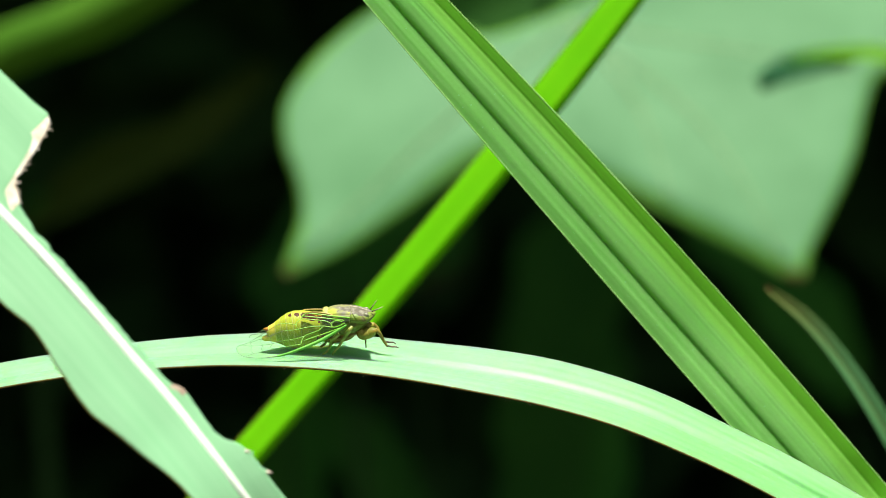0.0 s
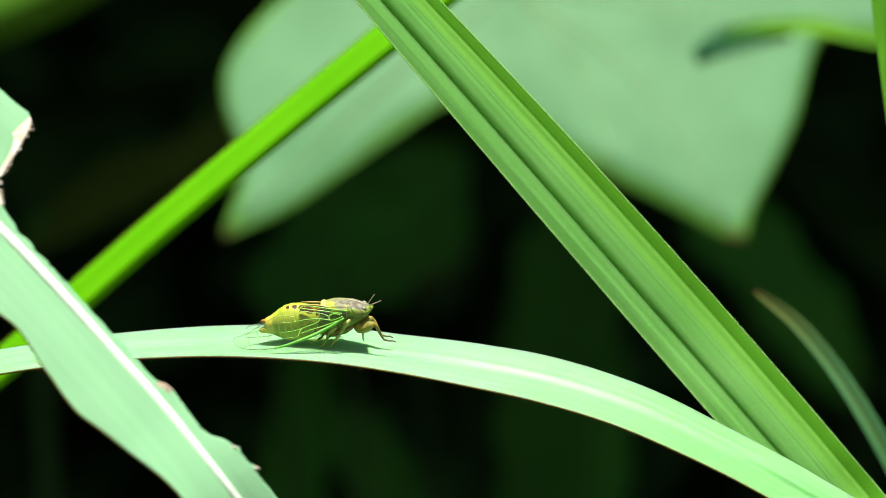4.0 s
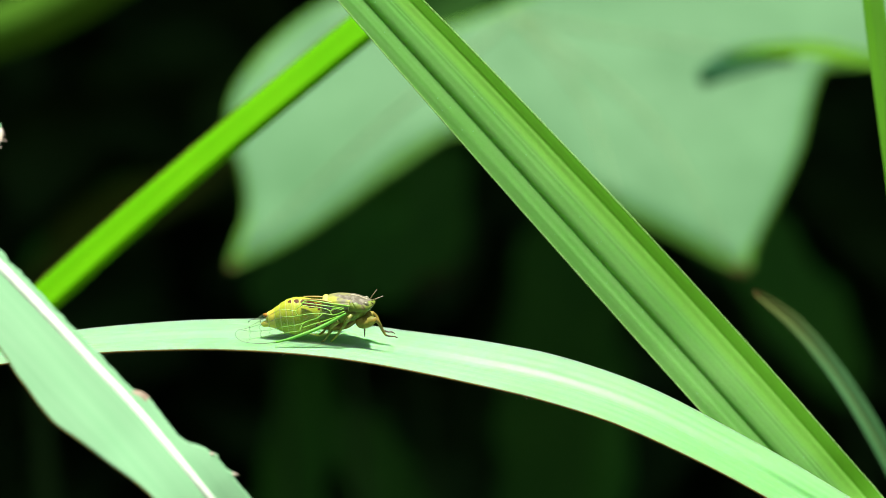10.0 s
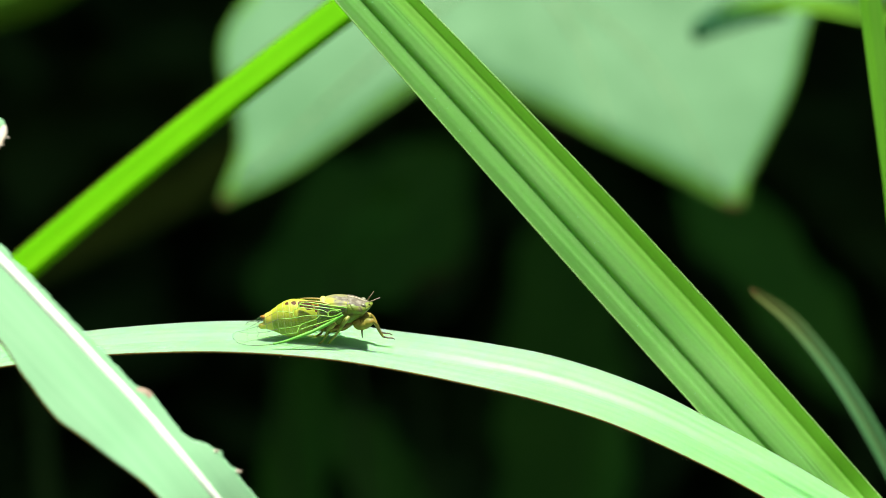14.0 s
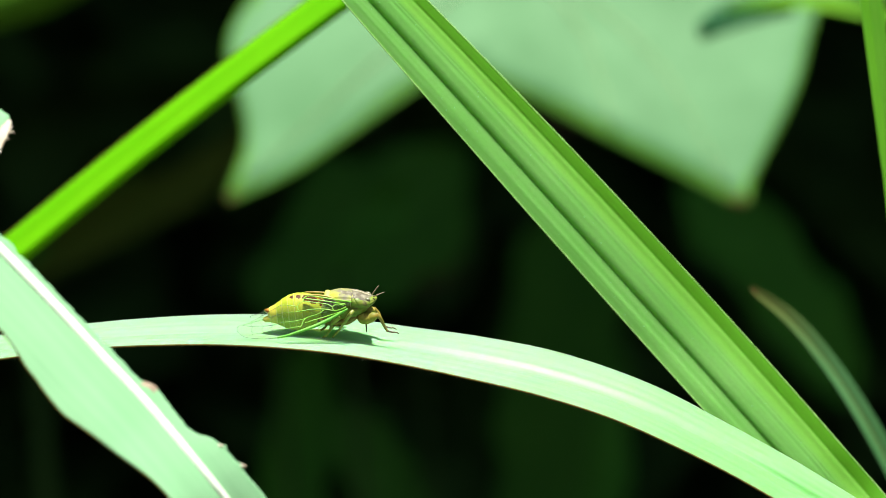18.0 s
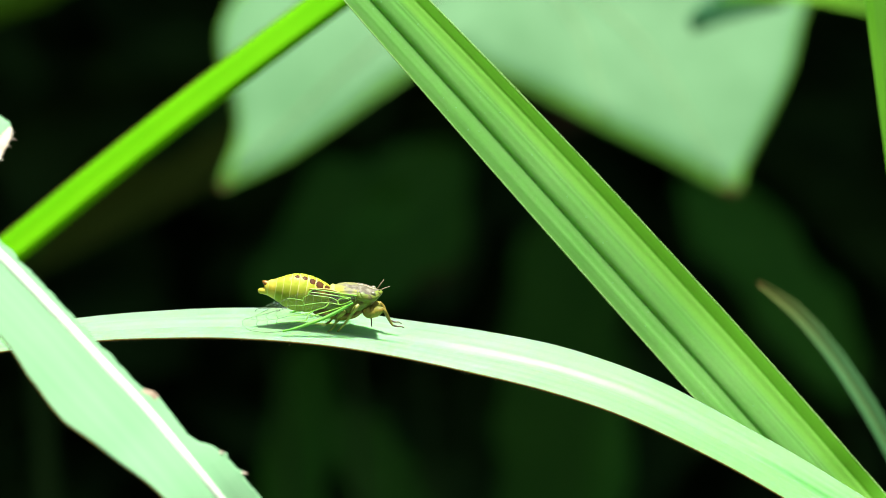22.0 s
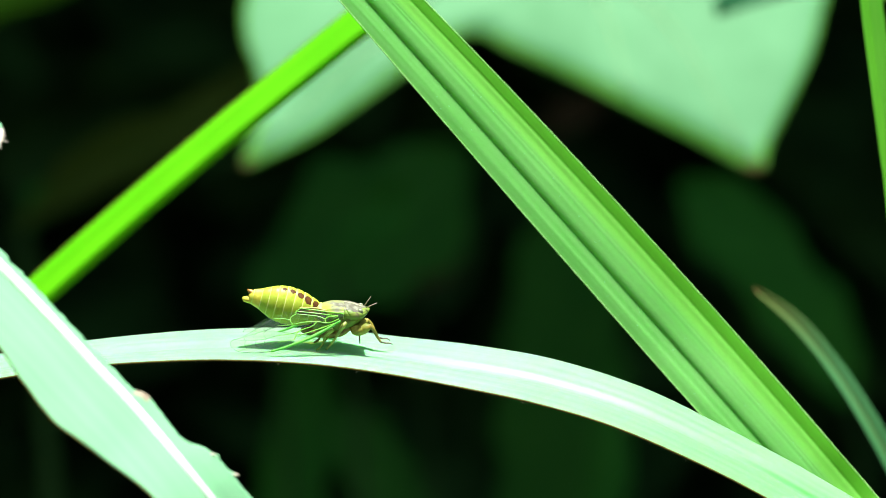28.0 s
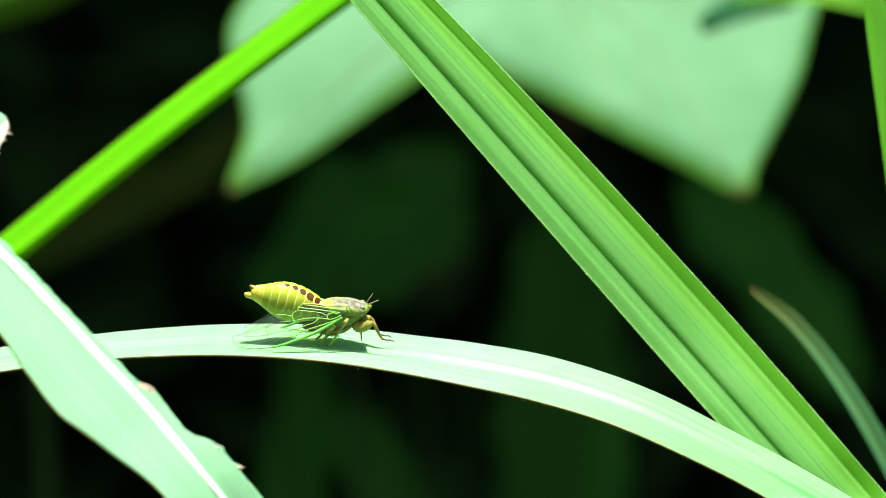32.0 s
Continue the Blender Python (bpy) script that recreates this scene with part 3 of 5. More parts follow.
SIDE = ((0.06924, 0.05, 0.79199, 0.00062, 0.00032, 0.0001),
    (0.07119, 0.05, 0.76853, 0.00145, 0.00076, 0.00022),
    (0.07393, 0.05, 0.74409, 0.00196, 0.00103, 0.00029),
    (0.07559, 0.05, 0.73138, 0.00207, 0.00108, 0.00031),
    (0.07726, 0.05, 0.71867, 0.00207, 0.00108, 0.00028),
    (0.07882, 0.05, 0.70596, 0.00208, 0.00108, 0.00022),
    (0.08293, 0.05, 0.66491, 0.00209, 0.00108, 0.00012),
    (0.08879, 0.05, 0.59648, 0.00189, 0.00097, -8e-05),
    (0.09074, 0.05, 0.48895, 0.00127, 0.00065, -0.0002))


def perch_relief(u, v):
    return 0.0005 * abs(v) ** 0.8 - 0.0004 - (0.00022 + 0.0002 * min(1.0, max(0.0, (u - 0.44) / 0.12)) * min(1.0, max(0.0, (0.80 - u) / 0.16))) * math.exp(-(v / 0.19) ** 2) + 0.00003 * math.sin(v * 23 + 3 * u) * (1 - v * v)


def main_relief(u, v):
    """Ribbed fold: a groove at a third, a broad ridge, then a margin bent back."""
    x = v + 0.34
    out = 0.0003 * math.exp(-(v + 0.75) ** 2 / 0.08)
    if x > 0:
        out += 0.00105 * (1 - math.exp(-x / 0.115)) * math.exp(-x / 1.4)
    for at, deep, wide in ((0.50, 0.00022, 0.13), (0.16, 0.00005, 0.04), (-0.62, 0.00012, 0.10)):
        out -= deep * math.exp(-((v - at) / wide) ** 2) * (0.6 + 0.4 * noise.noise(Vector((u * 6.0, at * 9.0, 1.0))))
    out -= 0.00005 * math.exp(-((v - 0.27) / 0.02) ** 2) + 0.00006 * math.exp(-((v - 0.70) / 0.03) ** 2)
    if v > 0.70:
        out += 0.0016 * (v - 0.70) * min(1.0, (v - 0.70) / 0.05)
    out += 0.000006 * math.sin(34 * v + 2.0 * wobble(u, 3, 3)) * (1 - 0.5 * v * v)
    return out + 0.00007 * noise.noise(Vector((v * 5.0, u * 1.5, 3.0)))


def build_perch_plant():
    """Grass plant with the arching blade under the cicada and the tall ribbed blade."""
    plant = thing("grass_plant", "tall grass plant with pale arching blade and ribbed upright blade", "grass", "grass plants")
    part("culm", tube("culm", ((0.0855, 0.006, -0.03, 0.006), (0.086, 0.006, 0.3, 0.0055), (0.0865, 0.005, 0.6, 0.005), (0.086, 0.004, 0.655, 0.0035)), M_CULM), plant)
    perch = part("arching_blade", blade("arching_blade", PERCH, M_PERCH, n=180, m=72, height=perch_relief, thick=0.00035), plant, "pale waxy green arching grass blade")
    part("margin", margin_strip(PERCH, -1.0, perch_relief, 0.00016, M_UNDER), perch, "thin brown lower margin")
    part("hair_fringe", hairs(PERCH, -1.0, perch_relief, 200, 3), perch, "fine short margin hairs")["kind"] = "stuff"
    part("hair_fringe", hairs(PERCH, 1.0, perch_relief, 150, 4), perch, "fine short margin hairs")["kind"] = "stuff"
    tall = part("ribbed_blade", blade("ribbed_blade", MAIN, M_MAIN, n=160, m=84, height=main_relief, hi=lambda u: 1.02, thick=0.0003, flip=1), plant, "ribbed mid-green grass blade, deeper green margin painted for light shining through")
    part("margin", margin_strip(MAIN, -1.0, main_relief, 0.00011, M_RIM, 1), tall, "thin pale margin")
    part("margin", margin_strip(MAIN, 1.02, main_relief, 0.00011, M_RIM, 1), tall, "thin pale margin")
    return plant, perch, tall


def margin_strip(ctrl, v, relief, radius, mat, flip=1):
    c, a, nrm, length = blade_frames(ctrl, 140)
    pts = [c[i] + a[i] * v + flip * nrm[i] * relief(i / 140, v) for i in range(141)]
    return tubes("margin", [(pts, radius)], mat, 6)


def hairs(ctrl, v, relief, count, seed):
    rng = random.Random(seed)
    c, a, nrm, length = blade_frames(ctrl, 300)
    runs = []
    for _ in range(count):
        i = rng.randrange(20, 290)
        root = c[i] + a[i] * v
        out = a[i] / np.linalg.norm(a[i]) * v
        tip = root + out * rng.uniform(0.0001, 0.0004) + np.array((rng.uniform(-3, 3) * 1e-4, 0, rng.uniform(-4, -1) * 1e-4))
        runs.append(([root, (root + tip) / 2 + np.array((0, 0, 5e-5)), tip], [2.2e-5, 1.8e-5, 6e-6]))
    return tubes("hair_fringe", runs, M_HAIR, 3)


def chewed_hi(u):
    """The eaten side: whole near the far end, then bitten back close to the midrib, with ragged steps."""
    keys = ((0.0, 1.45), (0.18, 1.57), (0.203, 1.61), (0.214, 1.56), (0.223, 1.42), (0.232, 1.14), (0.240, 0.80), (0.248, 0.52), (0.268, 0.36), (0.294, 0.25), (0.332, 0.17), (0.418, 0.16),
            (0.518, 0.16), (0.605, 0.17), (0.622, 0.28), (0.65, 0.28), (0.677, 0.27), (0.688, 0.33), (0.699, 0.50), (0.708, 0.55), (0.711, 0.66), (0.715, 0.59), (0.728, 0.62), (0.732, 0.70), (0.737, 0.64), (1.0, 0.9))
    for (a, p), (b, q) in zip(keys, keys[1:]):
        if u <= b:
            v = p + (q - p) * (u - a) / (b - a)
            break
    rag = 0.03 * wobble(u, 2, 70) + 0.015 * wobble(u, 5, 190)
    return v + rag * (0.15 if u < 0.205 or u > 0.75 else 1.0)


def chewed_lo(u):
    return -1.0 + 0.10 * math.exp(-((u - 0.43) / 0.035) ** 2) - 0.09 * math.exp(-((u - 0.56) / 0.045) ** 2) + 0.16 * math.exp(-((u - 0.70) / 0.05) ** 2) + 0.015 * wobble(u, 9, 30)


def chewed_relief(u, v):
    return 0.0003 * abs(v) ** 1.3 + 0.00010 * math.sin(9 * v + 14 * u)


def build_chewed_plant():
    plant = thing("grass_plant", "grass plant with chewed pale blade and white midrib", "grass", "grass plants")
    end = CHEWED[-1]
    part("culm", tube("culm", ((end[0] + 0.012, end[1] + 0.004, -0.03, 0.006), (end[0] + 0.010, end[1] + 0.004, 0.35, 0.005), (end[0] + 0.004, end[1] + 0.002, end[2] - 0.03, 0.004), (end[0] - 0.003, end[1], end[2] + 0.006, 0.0025)), M_CULM), plant)
    mats = [M_CHEWED, M_SCAR, M_BRUISE]

    def pick(u, w):
        if 0.206 < u < 0.28 and w > 0.87 - 0.05 * wobble(u, 4, 60):
            return 1
        if 0.610 < u < 0.628 and w > 0.93:
            return 2
        return 0
    me = blade("chewed_blade", CHEWED, M_CHEWED, n=420, m=26, height=chewed_relief, lo=chewed_lo, hi=chewed_hi, thick=0.00035, mats=mats, pick=pick)
    leaf = part("chewed_blade", me, plant, "pale green grass blade with one side eaten ragged")
    strip = tuple((*r[:3], r[3] * 0.072, r[4] * 0.072, r[5] * 0.072) for r in CHEWED)
    mid = blade("midrib", strip, M_MIDRIB, n=160, m=8, height=lambda u, v: 0.00022 - 0.00012 * v * v, thick=0.0004)
    part("midrib", mid, leaf, "thick white midrib")
    rng = random.Random(8)
    runs = []
    c, a, nrm, length = blade_frames(CHEWED, 420)
    for i in list(range(92, 118)):
        if rng.random() < 0.55:
            v = chewed_hi(i / 420)
            root = c[i] + a[i] * v + nrm[i] * chewed_relief(i / 420, v)
            tip = root + a[i] * rng.uniform(0.02, 0.08) + np.array((rng.uniform(-2, 6) * 1e-4, 0, rng.uniform(-8, 2) * 1e-4))
            runs.append(([root - a[i] * 0.02, (root + tip) / 2, tip], [1.3e-4, 8e-5, 1e-5]))
    for i, far in ((297, 0.08), (308, 0.10)):
        v = chewed_hi(i / 420)
        root = c[i] + a[i] * (v - 0.03) + nrm[i] * chewed_relief(i / 420, v)
        tip = root + a[i] * far + (c[i + 3] - c[i]) * 0.6
        runs.append(([root, (root + tip) / 2, tip], [3.0e-4, 2.0e-4, 2e-5]))
    part("torn_fibres", tubes("torn_fibres", runs, M_SCAR, 4), leaf, "pale dry torn fibres")["kind"] = "stuff"
    c, a, nrm, length = blade_frames(CHEWED, 120)
    pts = [c[i] + a[i] * chewed_lo(i / 120) + nrm[i] * chewed_relief(i / 120, 1) for i in range(121)]
    part("margin", tubes("margin", [(pts, 0.00013)], M_UNDER, 6), leaf, "thin brown margin")
    return plant, leaf


def stalk_relief(u, v):
    """Nearly flat, slightly hollow, with the lower side turned under."""
    under = max(0.0, -0.62 - v)
    return 0.00012 * (v + 0.4) ** 2 - 0.0034 * under * min(1.0, under / 0.2)


def build_single(ctrl, mat, label, relief, n=80, m=18, tip=None, rib=0.00035):
    plant = thing("grass_plant", label, "grass", "grass plants")
    mats = [mat, M_TIP] if tip else None
    pick = (lambda u, w: 1 if u < tip else 0) if tip else None
    leaf = part("blade", blade("blade", ctrl, mat, n=n, m=m, height=relief, thick=0.0004, mats=mats, pick=pick), plant)
    c, a, nrm, length = blade_frames(ctrl, 90)
    part("midrib", tubes("midrib", [([c[i] + nrm[i] * relief(i / 90, 0.0) for i in range(91)], [rib * min(1, 0.1 + i / 9, 0.1 + (90 - i) / 9) for i in range(91)])], mat, 8), leaf)
    end = min((ctrl[0], ctrl[-1]), key=lambda r: r[2])
    part("culm", tube("culm", ((end[0] - 0.004, end[1], -0.04, 0.005), (end[0] - 0.003, end[1], end[2] * 0.5, 0.0045), (end[0], end[1], end[2] + 0.012, 0.003)), M_CULM), plant)
    return plant, leaf


perch_plant, perch_blade, tall_blade = build_perch_plant()
chewed_plant, chewed_blade = build_chewed_plant()
stalk_plant, stalk_blade = build_single(STALK, M_STALK, "bright yellow-green slanting grass blade behind the cicada", stalk_relief, rib=0.00008)
part("margin", margin_strip(STALK, 1.0, stalk_relief, 0.00013, M_OLIVE_EDGE), stalk_blade, "olive brown upper margin")
thin_plant, thin_blade = build_single(THIN, M_THIN, "thin dull green grass blade with withered tip", lambda u, v: 0.0008 * abs(v), tip=0.10)
side_plant, side_blade = build_single(SIDE, M_EDGE, "narrow green upright grass blade", lambda u, v: 0.0010 * abs(v))

# ---- broad-leaved shrub ----
BROAD = ((0.02702, 0.4653, 0.7506), (-0.06082, 0.4371, 0.6961), (-0.05687, 0.4374, 0.697), (-0.04197, 0.441, 0.7037), (-0.02622, 0.4466, 0.714), (-0.01029, 0.4525, 0.7251), (0.004197, 0.4565, 0.7329), (0.01465, 0.4541, 0.7282), (0.03065, 0.4503, 0.7207), (0.05122, 0.4447, 0.7094), (0.06849, 0.4406, 0.7011), (0.08448, 0.4368, 0.6935), (0.0884, 0.4409, 0.7017), (0.1009, 0.4529, 0.7259), (0.1094, 0.4653, 0.7506), (0.1216, 0.4668, 0.7536), (0.1464, 0.4688, 0.7577), (0.1514, 0.4814, 0.7828), (0.1207, 0.5025, 0.8249), (0.06146, 0.498, 0.816), (0.03571, 0.4814, 0.7828), (0.01908, 0.4761, 0.7722), (0.002624, 0.473, 0.7661), (-0.006392, 0.4724, 0.7647), (-0.01544, 0.4747, 0.7695), (-0.03029, 0.477, 0.7739), (-0.04973, 0.4703, 0.7607), (-0.06072, 0.4624, 0.7448), (-0.06132, 0.4562, 0.7324), (-0.05745, 0.4505, 0.721), (-0.05622, 0.4457, 0.7119), (-0.05882, 0.4409, 0.7031))
CURL = ((0.06871, 0.382, 0.74281, -0.0002, 0.00082, 0.00056),
    (0.0735, 0.382, 0.74506, -0.0002, 0.00404, 0.00281),
    (0.07949, 0.382, 0.74716, -0.0002, 0.00457, 0.00318),
    (0.08623, 0.382, 0.74865, -0.0002, 0.0035, 0.00244),
    (0.09296, 0.382, 0.74985, -0.0002, 0.00136, 0.00094))
FAR_LEAF = ((-0.179, 0.5, 0.73197, 0.00328, 0, -0.00246),
    (-0.14799, 0.495, 0.75398, 0.00586, 0.00488, -0.00505),
    (-0.12108, 0.494, 0.76479, 0.00586, 0.00585, -0.00575),
    (-0.09683, 0.494, 0.77818, 0.00518, 0.00585, -0.00569),
    (-0.07265, 0.495, 0.79124, 0.00456, 0.00488, -0.00448),
    (-0.0461, 0.5, 0.80684, 0.00164, 0, -0.00164))
SHADED = ((-0.02144, 0.53, 0.7607, -0.00203, 0.0009, 0.00286),
    (-0.00935, 0.53, 0.76937, -0.00543, 0.0027, 0.00902),
    (0.00967, 0.53, 0.77975, -0.0052, 0.00315, 0.01115),
    (0.03043, 0.53, 0.78839, -0.00385, 0.0027, 0.00982),
    (0.04773, 0.53, 0.79528, -0.00062, 0.00045, 0.00164))
RIM = ((0.075, 0.376, 0.74925, -0.0002, 0.00051, 0.0006),
    (0.08174, 0.376, 0.75105, -0.0002, 0.00115, 0.00135),
    (0.09072, 0.376, 0.75165, -0.0002, 0.00153, 0.0018),
    (0.0997, 0.376, 0.75135, -0.0002, 0.00178, 0.0021),
    (0.11168, 0.376, 0.7488, -0.0002, 0.00166, 0.00195),
    (0.12515, 0.376, 0.74686, -0.0002, 0.00178, 0.0021),
    (0.15659, 0.376, 0.74581, -0.0002, 0.00204, 0.0024))


def build_shrub():
    shrub = thing("broadleaf_shrub", "shrub with large pale green lobed leaves in the sun", "shrub")
    centre = np.array(BROAD[0])
    edge = np.array(BROAD[1:])
    closed = np.vstack([edge, edge[0]])
    m, rings = 16 * len(edge), 42
    p = np.vstack([edge[-1], closed, edge[1]])
    rim = []
    per = m // len(edge)
    for k in range(len(edge)):
        a, b, d, e = p[k], p[k + 1], p[k + 2], p[k + 3]
        for q in range(per):
            t = q / per
            rim.append(0.5 * (2 * b + (d - a) * t + (2 * a - 5 * b + 4 * d - e) * t * t + (3 * b - a - 3 * d + e) * t ** 3))
    m = len(rim)
    verts, uvs, faces, fm = [], [], [], []
    back = np.array((0.0, 0.9, -0.45))
    low, rest = np.array(rim[:10 * per + 1]), np.array(rim[10 * per:] + rim[:1])

    def from_edge(q, line):
        return math.sqrt(float(np.min(np.sum((line - q) ** 2, axis=1))))

    def wave(q):
        return 0.0015 * noise.noise(Vector((q[0] * 28, q[2] * 28, 1.0))) + 0.004 * noise.noise(Vector((q[0] * 9, q[2] * 9, 4.0)))
    for side in (0, 1):
        for i in range(rings + 1):
            f = (i / rings) ** 0.75
            for k in range(m):
                q = centre + (rim[k] - centre) * f
                curl = max(0.0, 1 - from_edge(q, low) / 0.008, 0.7 - from_edge(q, rest) / 0.006)
                q = q + back * (0.0022 * curl * curl + wave(q)) + np.array((0, 0.0006 * side, 0))
                verts.append(q)
                uvs.append((q[0], q[2]))
    ring = (rings + 1) * m
    for side in (0, 1):
        for i in range(rings):
            for k in range(m):
                a, b = side * ring + i * m + k, side * ring + i * m + (k + 1) % m
                faces.append((a, b, b + m, a + m) if side else (a, a + m, b + m, b))
                tip = min(k, m - k, abs(k - 10 * per))
                mid = centre + (rim[k] - centre) * ((i + 0.5) / rings) ** 0.75
                fm.append(2 if i >= rings - 2 and tip < 5 else 1 if from_edge(mid, low) < (0.0032 if k > 5.5 * per else 0.0018) or from_edge(mid, rest) < 0.002 else 0)
    for k in range(m):
        a, b = rings * m + k, rings * m + (k + 1) % m
        faces.append((a, a + ring, b + ring, b))
        fm.append(1)
    leaf = part("leaf", mesh_of("leaf", verts, faces, M_BROAD, uvs, mats=[M_BROAD, M_BROAD_RIM, M_TIP], face_mats=fm), shrub, "large pale green lobed leaf")
    runs = []
    for tip, bow in ((BROAD[1], 0.010), (BROAD[11], 0.006), (BROAD[9], 0.004), (BROAD[14], 0.0)):
        a, b = np.array(BROAD[21]) * 0.8 + centre * 0.2, np.array(tip)
        mid = (a + b) / 2 + np.array((bow, 0.5 * bow, bow))
        pts = spline([a, mid, a + (b - a) * 0.93], 16)
        pts = [q + back * wave(q) for q in pts]
        runs.append((pts, np.linspace(0.0006, 0.00025, 17)))
    for r in runs:
        part("vein", tubes("vein", [r], M_VEIN, 6), leaf, "faint pale vein")
    curled_leaf = part("curled_leaf", blade("curled_leaf", CURL, M_CURL, n=40, m=12, height=lambda u, v: 0.004 * v * v, thick=0.0005), shrub, "small curled dark green leaf")
    leaf_rim = part("leaf_rim", blade("leaf_rim", RIM, M_BROAD_EDGE, n=40, m=10, height=lambda u, v: 0.002 * v * v, thick=0.0005), shrub, "bright yellow-green leaf edge")
    part("shade_toned_leaf", blade("shade_toned_leaf", SHADED, M_SHADE_PAINTED, n=40, m=12, height=lambda u, v: 0.004 * v * v, thick=0.0005), shrub, "green leaf with shade put into its dim colour")
    drooping_leaf = part("drooping_leaf", blade("drooping_leaf", FAR_LEAF, M_DROOP, n=40, m=16, height=lambda u, v: 0.006 * v * v, thick=0.0005), shrub, "green drooping leaf")
    part("stem", tube("stem", ((0.27, 0.62, -0.35, 0.009), (0.275, 0.62, 0.3, 0.008), (0.26, 0.60, 0.8, 0.006), (0.20, 0.57, 1.0, 0.005), (0.10, 0.55, 1.02, 0.004)), M_WOOD, 40), shrub)
    part("petiole", tube("petiole", ((0.10, 0.55, 1.02, 0.003), (0.05, 0.54, 0.97, 0.0022), (0.03, 0.527, 0.88, 0.0018), (0.022, 0.50, 0.84, 0.0012)), M_VEIN, 24), shrub)
    part("petiole", tube("petiole", ((0.24, 0.60, 0.9, 0.002), (0.19, 0.48, 0.79, 0.0016), (0.165, 0.415, 0.765, 0.0012)), M_VEIN, 16), shrub)
    part("petiole", tube("petiole", ((0.10, 0.55, 1.02, 0.002), (0.0, 0.53, 0.93, 0.0016), (-0.045, 0.5, 0.82, 0.0012)), M_VEIN, 16), shrub)
    return shrub, (curled_leaf, leaf_rim, drooping_leaf)


shrub, shrub_twig_leaves = build_shrub()

# ---- the cicada ----
K = 0.02997e-3
ROLL = 16.0
SEAT = (-0.01744, 0.0, 0.6861)
SIN_R, COS_R = math.sin(radians(ROLL)), math.cos(radians(ROLL))


def cic(cx, cy, y=0.0):
    """A point of the insect from its side view (units of K, feet at 600, 410) and its distance y from the middle plane, in K."""
    return ((cx - 600) * K, y * K, ((410 - cy) - y * SIN_R) / COS_R * K)


def sec(cx, cy, wide, high):
    x, _, z = cic(cx, cy)
    return (x, z, wide * K, high * K)


SEG = (0, 46, 92, 138, 184, 228, 270, 310, 354)


def abdomen_radius(s):
    keys = ((0, 54), (40, 74), (90, 92), (140, 102), (190, 104), (235, 96), (275, 80), (305, 65), (335, 51), (365, 41), (400, 35))
    for (a, p), (b, q) in zip(keys, keys[1:]):
        if s <= b:
            return p + (q - p) * (s - a) / (b - a)
    return 8


def body_folds(u, g):
    """Plates of the thorax: shallow seams across and along."""
    seams = sum(math.exp(-((u - at - 0.25 * (g - 0.25)) / 0.012) ** 2) for at in (0.30, 0.52, 0.72))
    return 1 - 0.05 * seams - 0.04 * math.exp(-((g - 0.27 - 0.04 * u) / 0.015) ** 2)


def pronotum_furrows(u, g):
    """Oblique furrows that run from the back edge down to the front corners."""
    out = 1.0
    for at, lean, deep in ((0.30, 1.6, 0.05), (0.62, 1.3, 0.045)):
        out -= deep * math.exp(-((u - at - lean * (g - 0.10)) / 0.035) ** 2) * (0.3 + 0.7 * math.exp(-((g - 0.13) / 0.09) ** 4))
    out -= 0.03 * math.exp(-((u - 0.13) / 0.02) ** 2)
    return out + 0.010 * noise.noise(Vector((u * 9, g * 40, 2.0)))


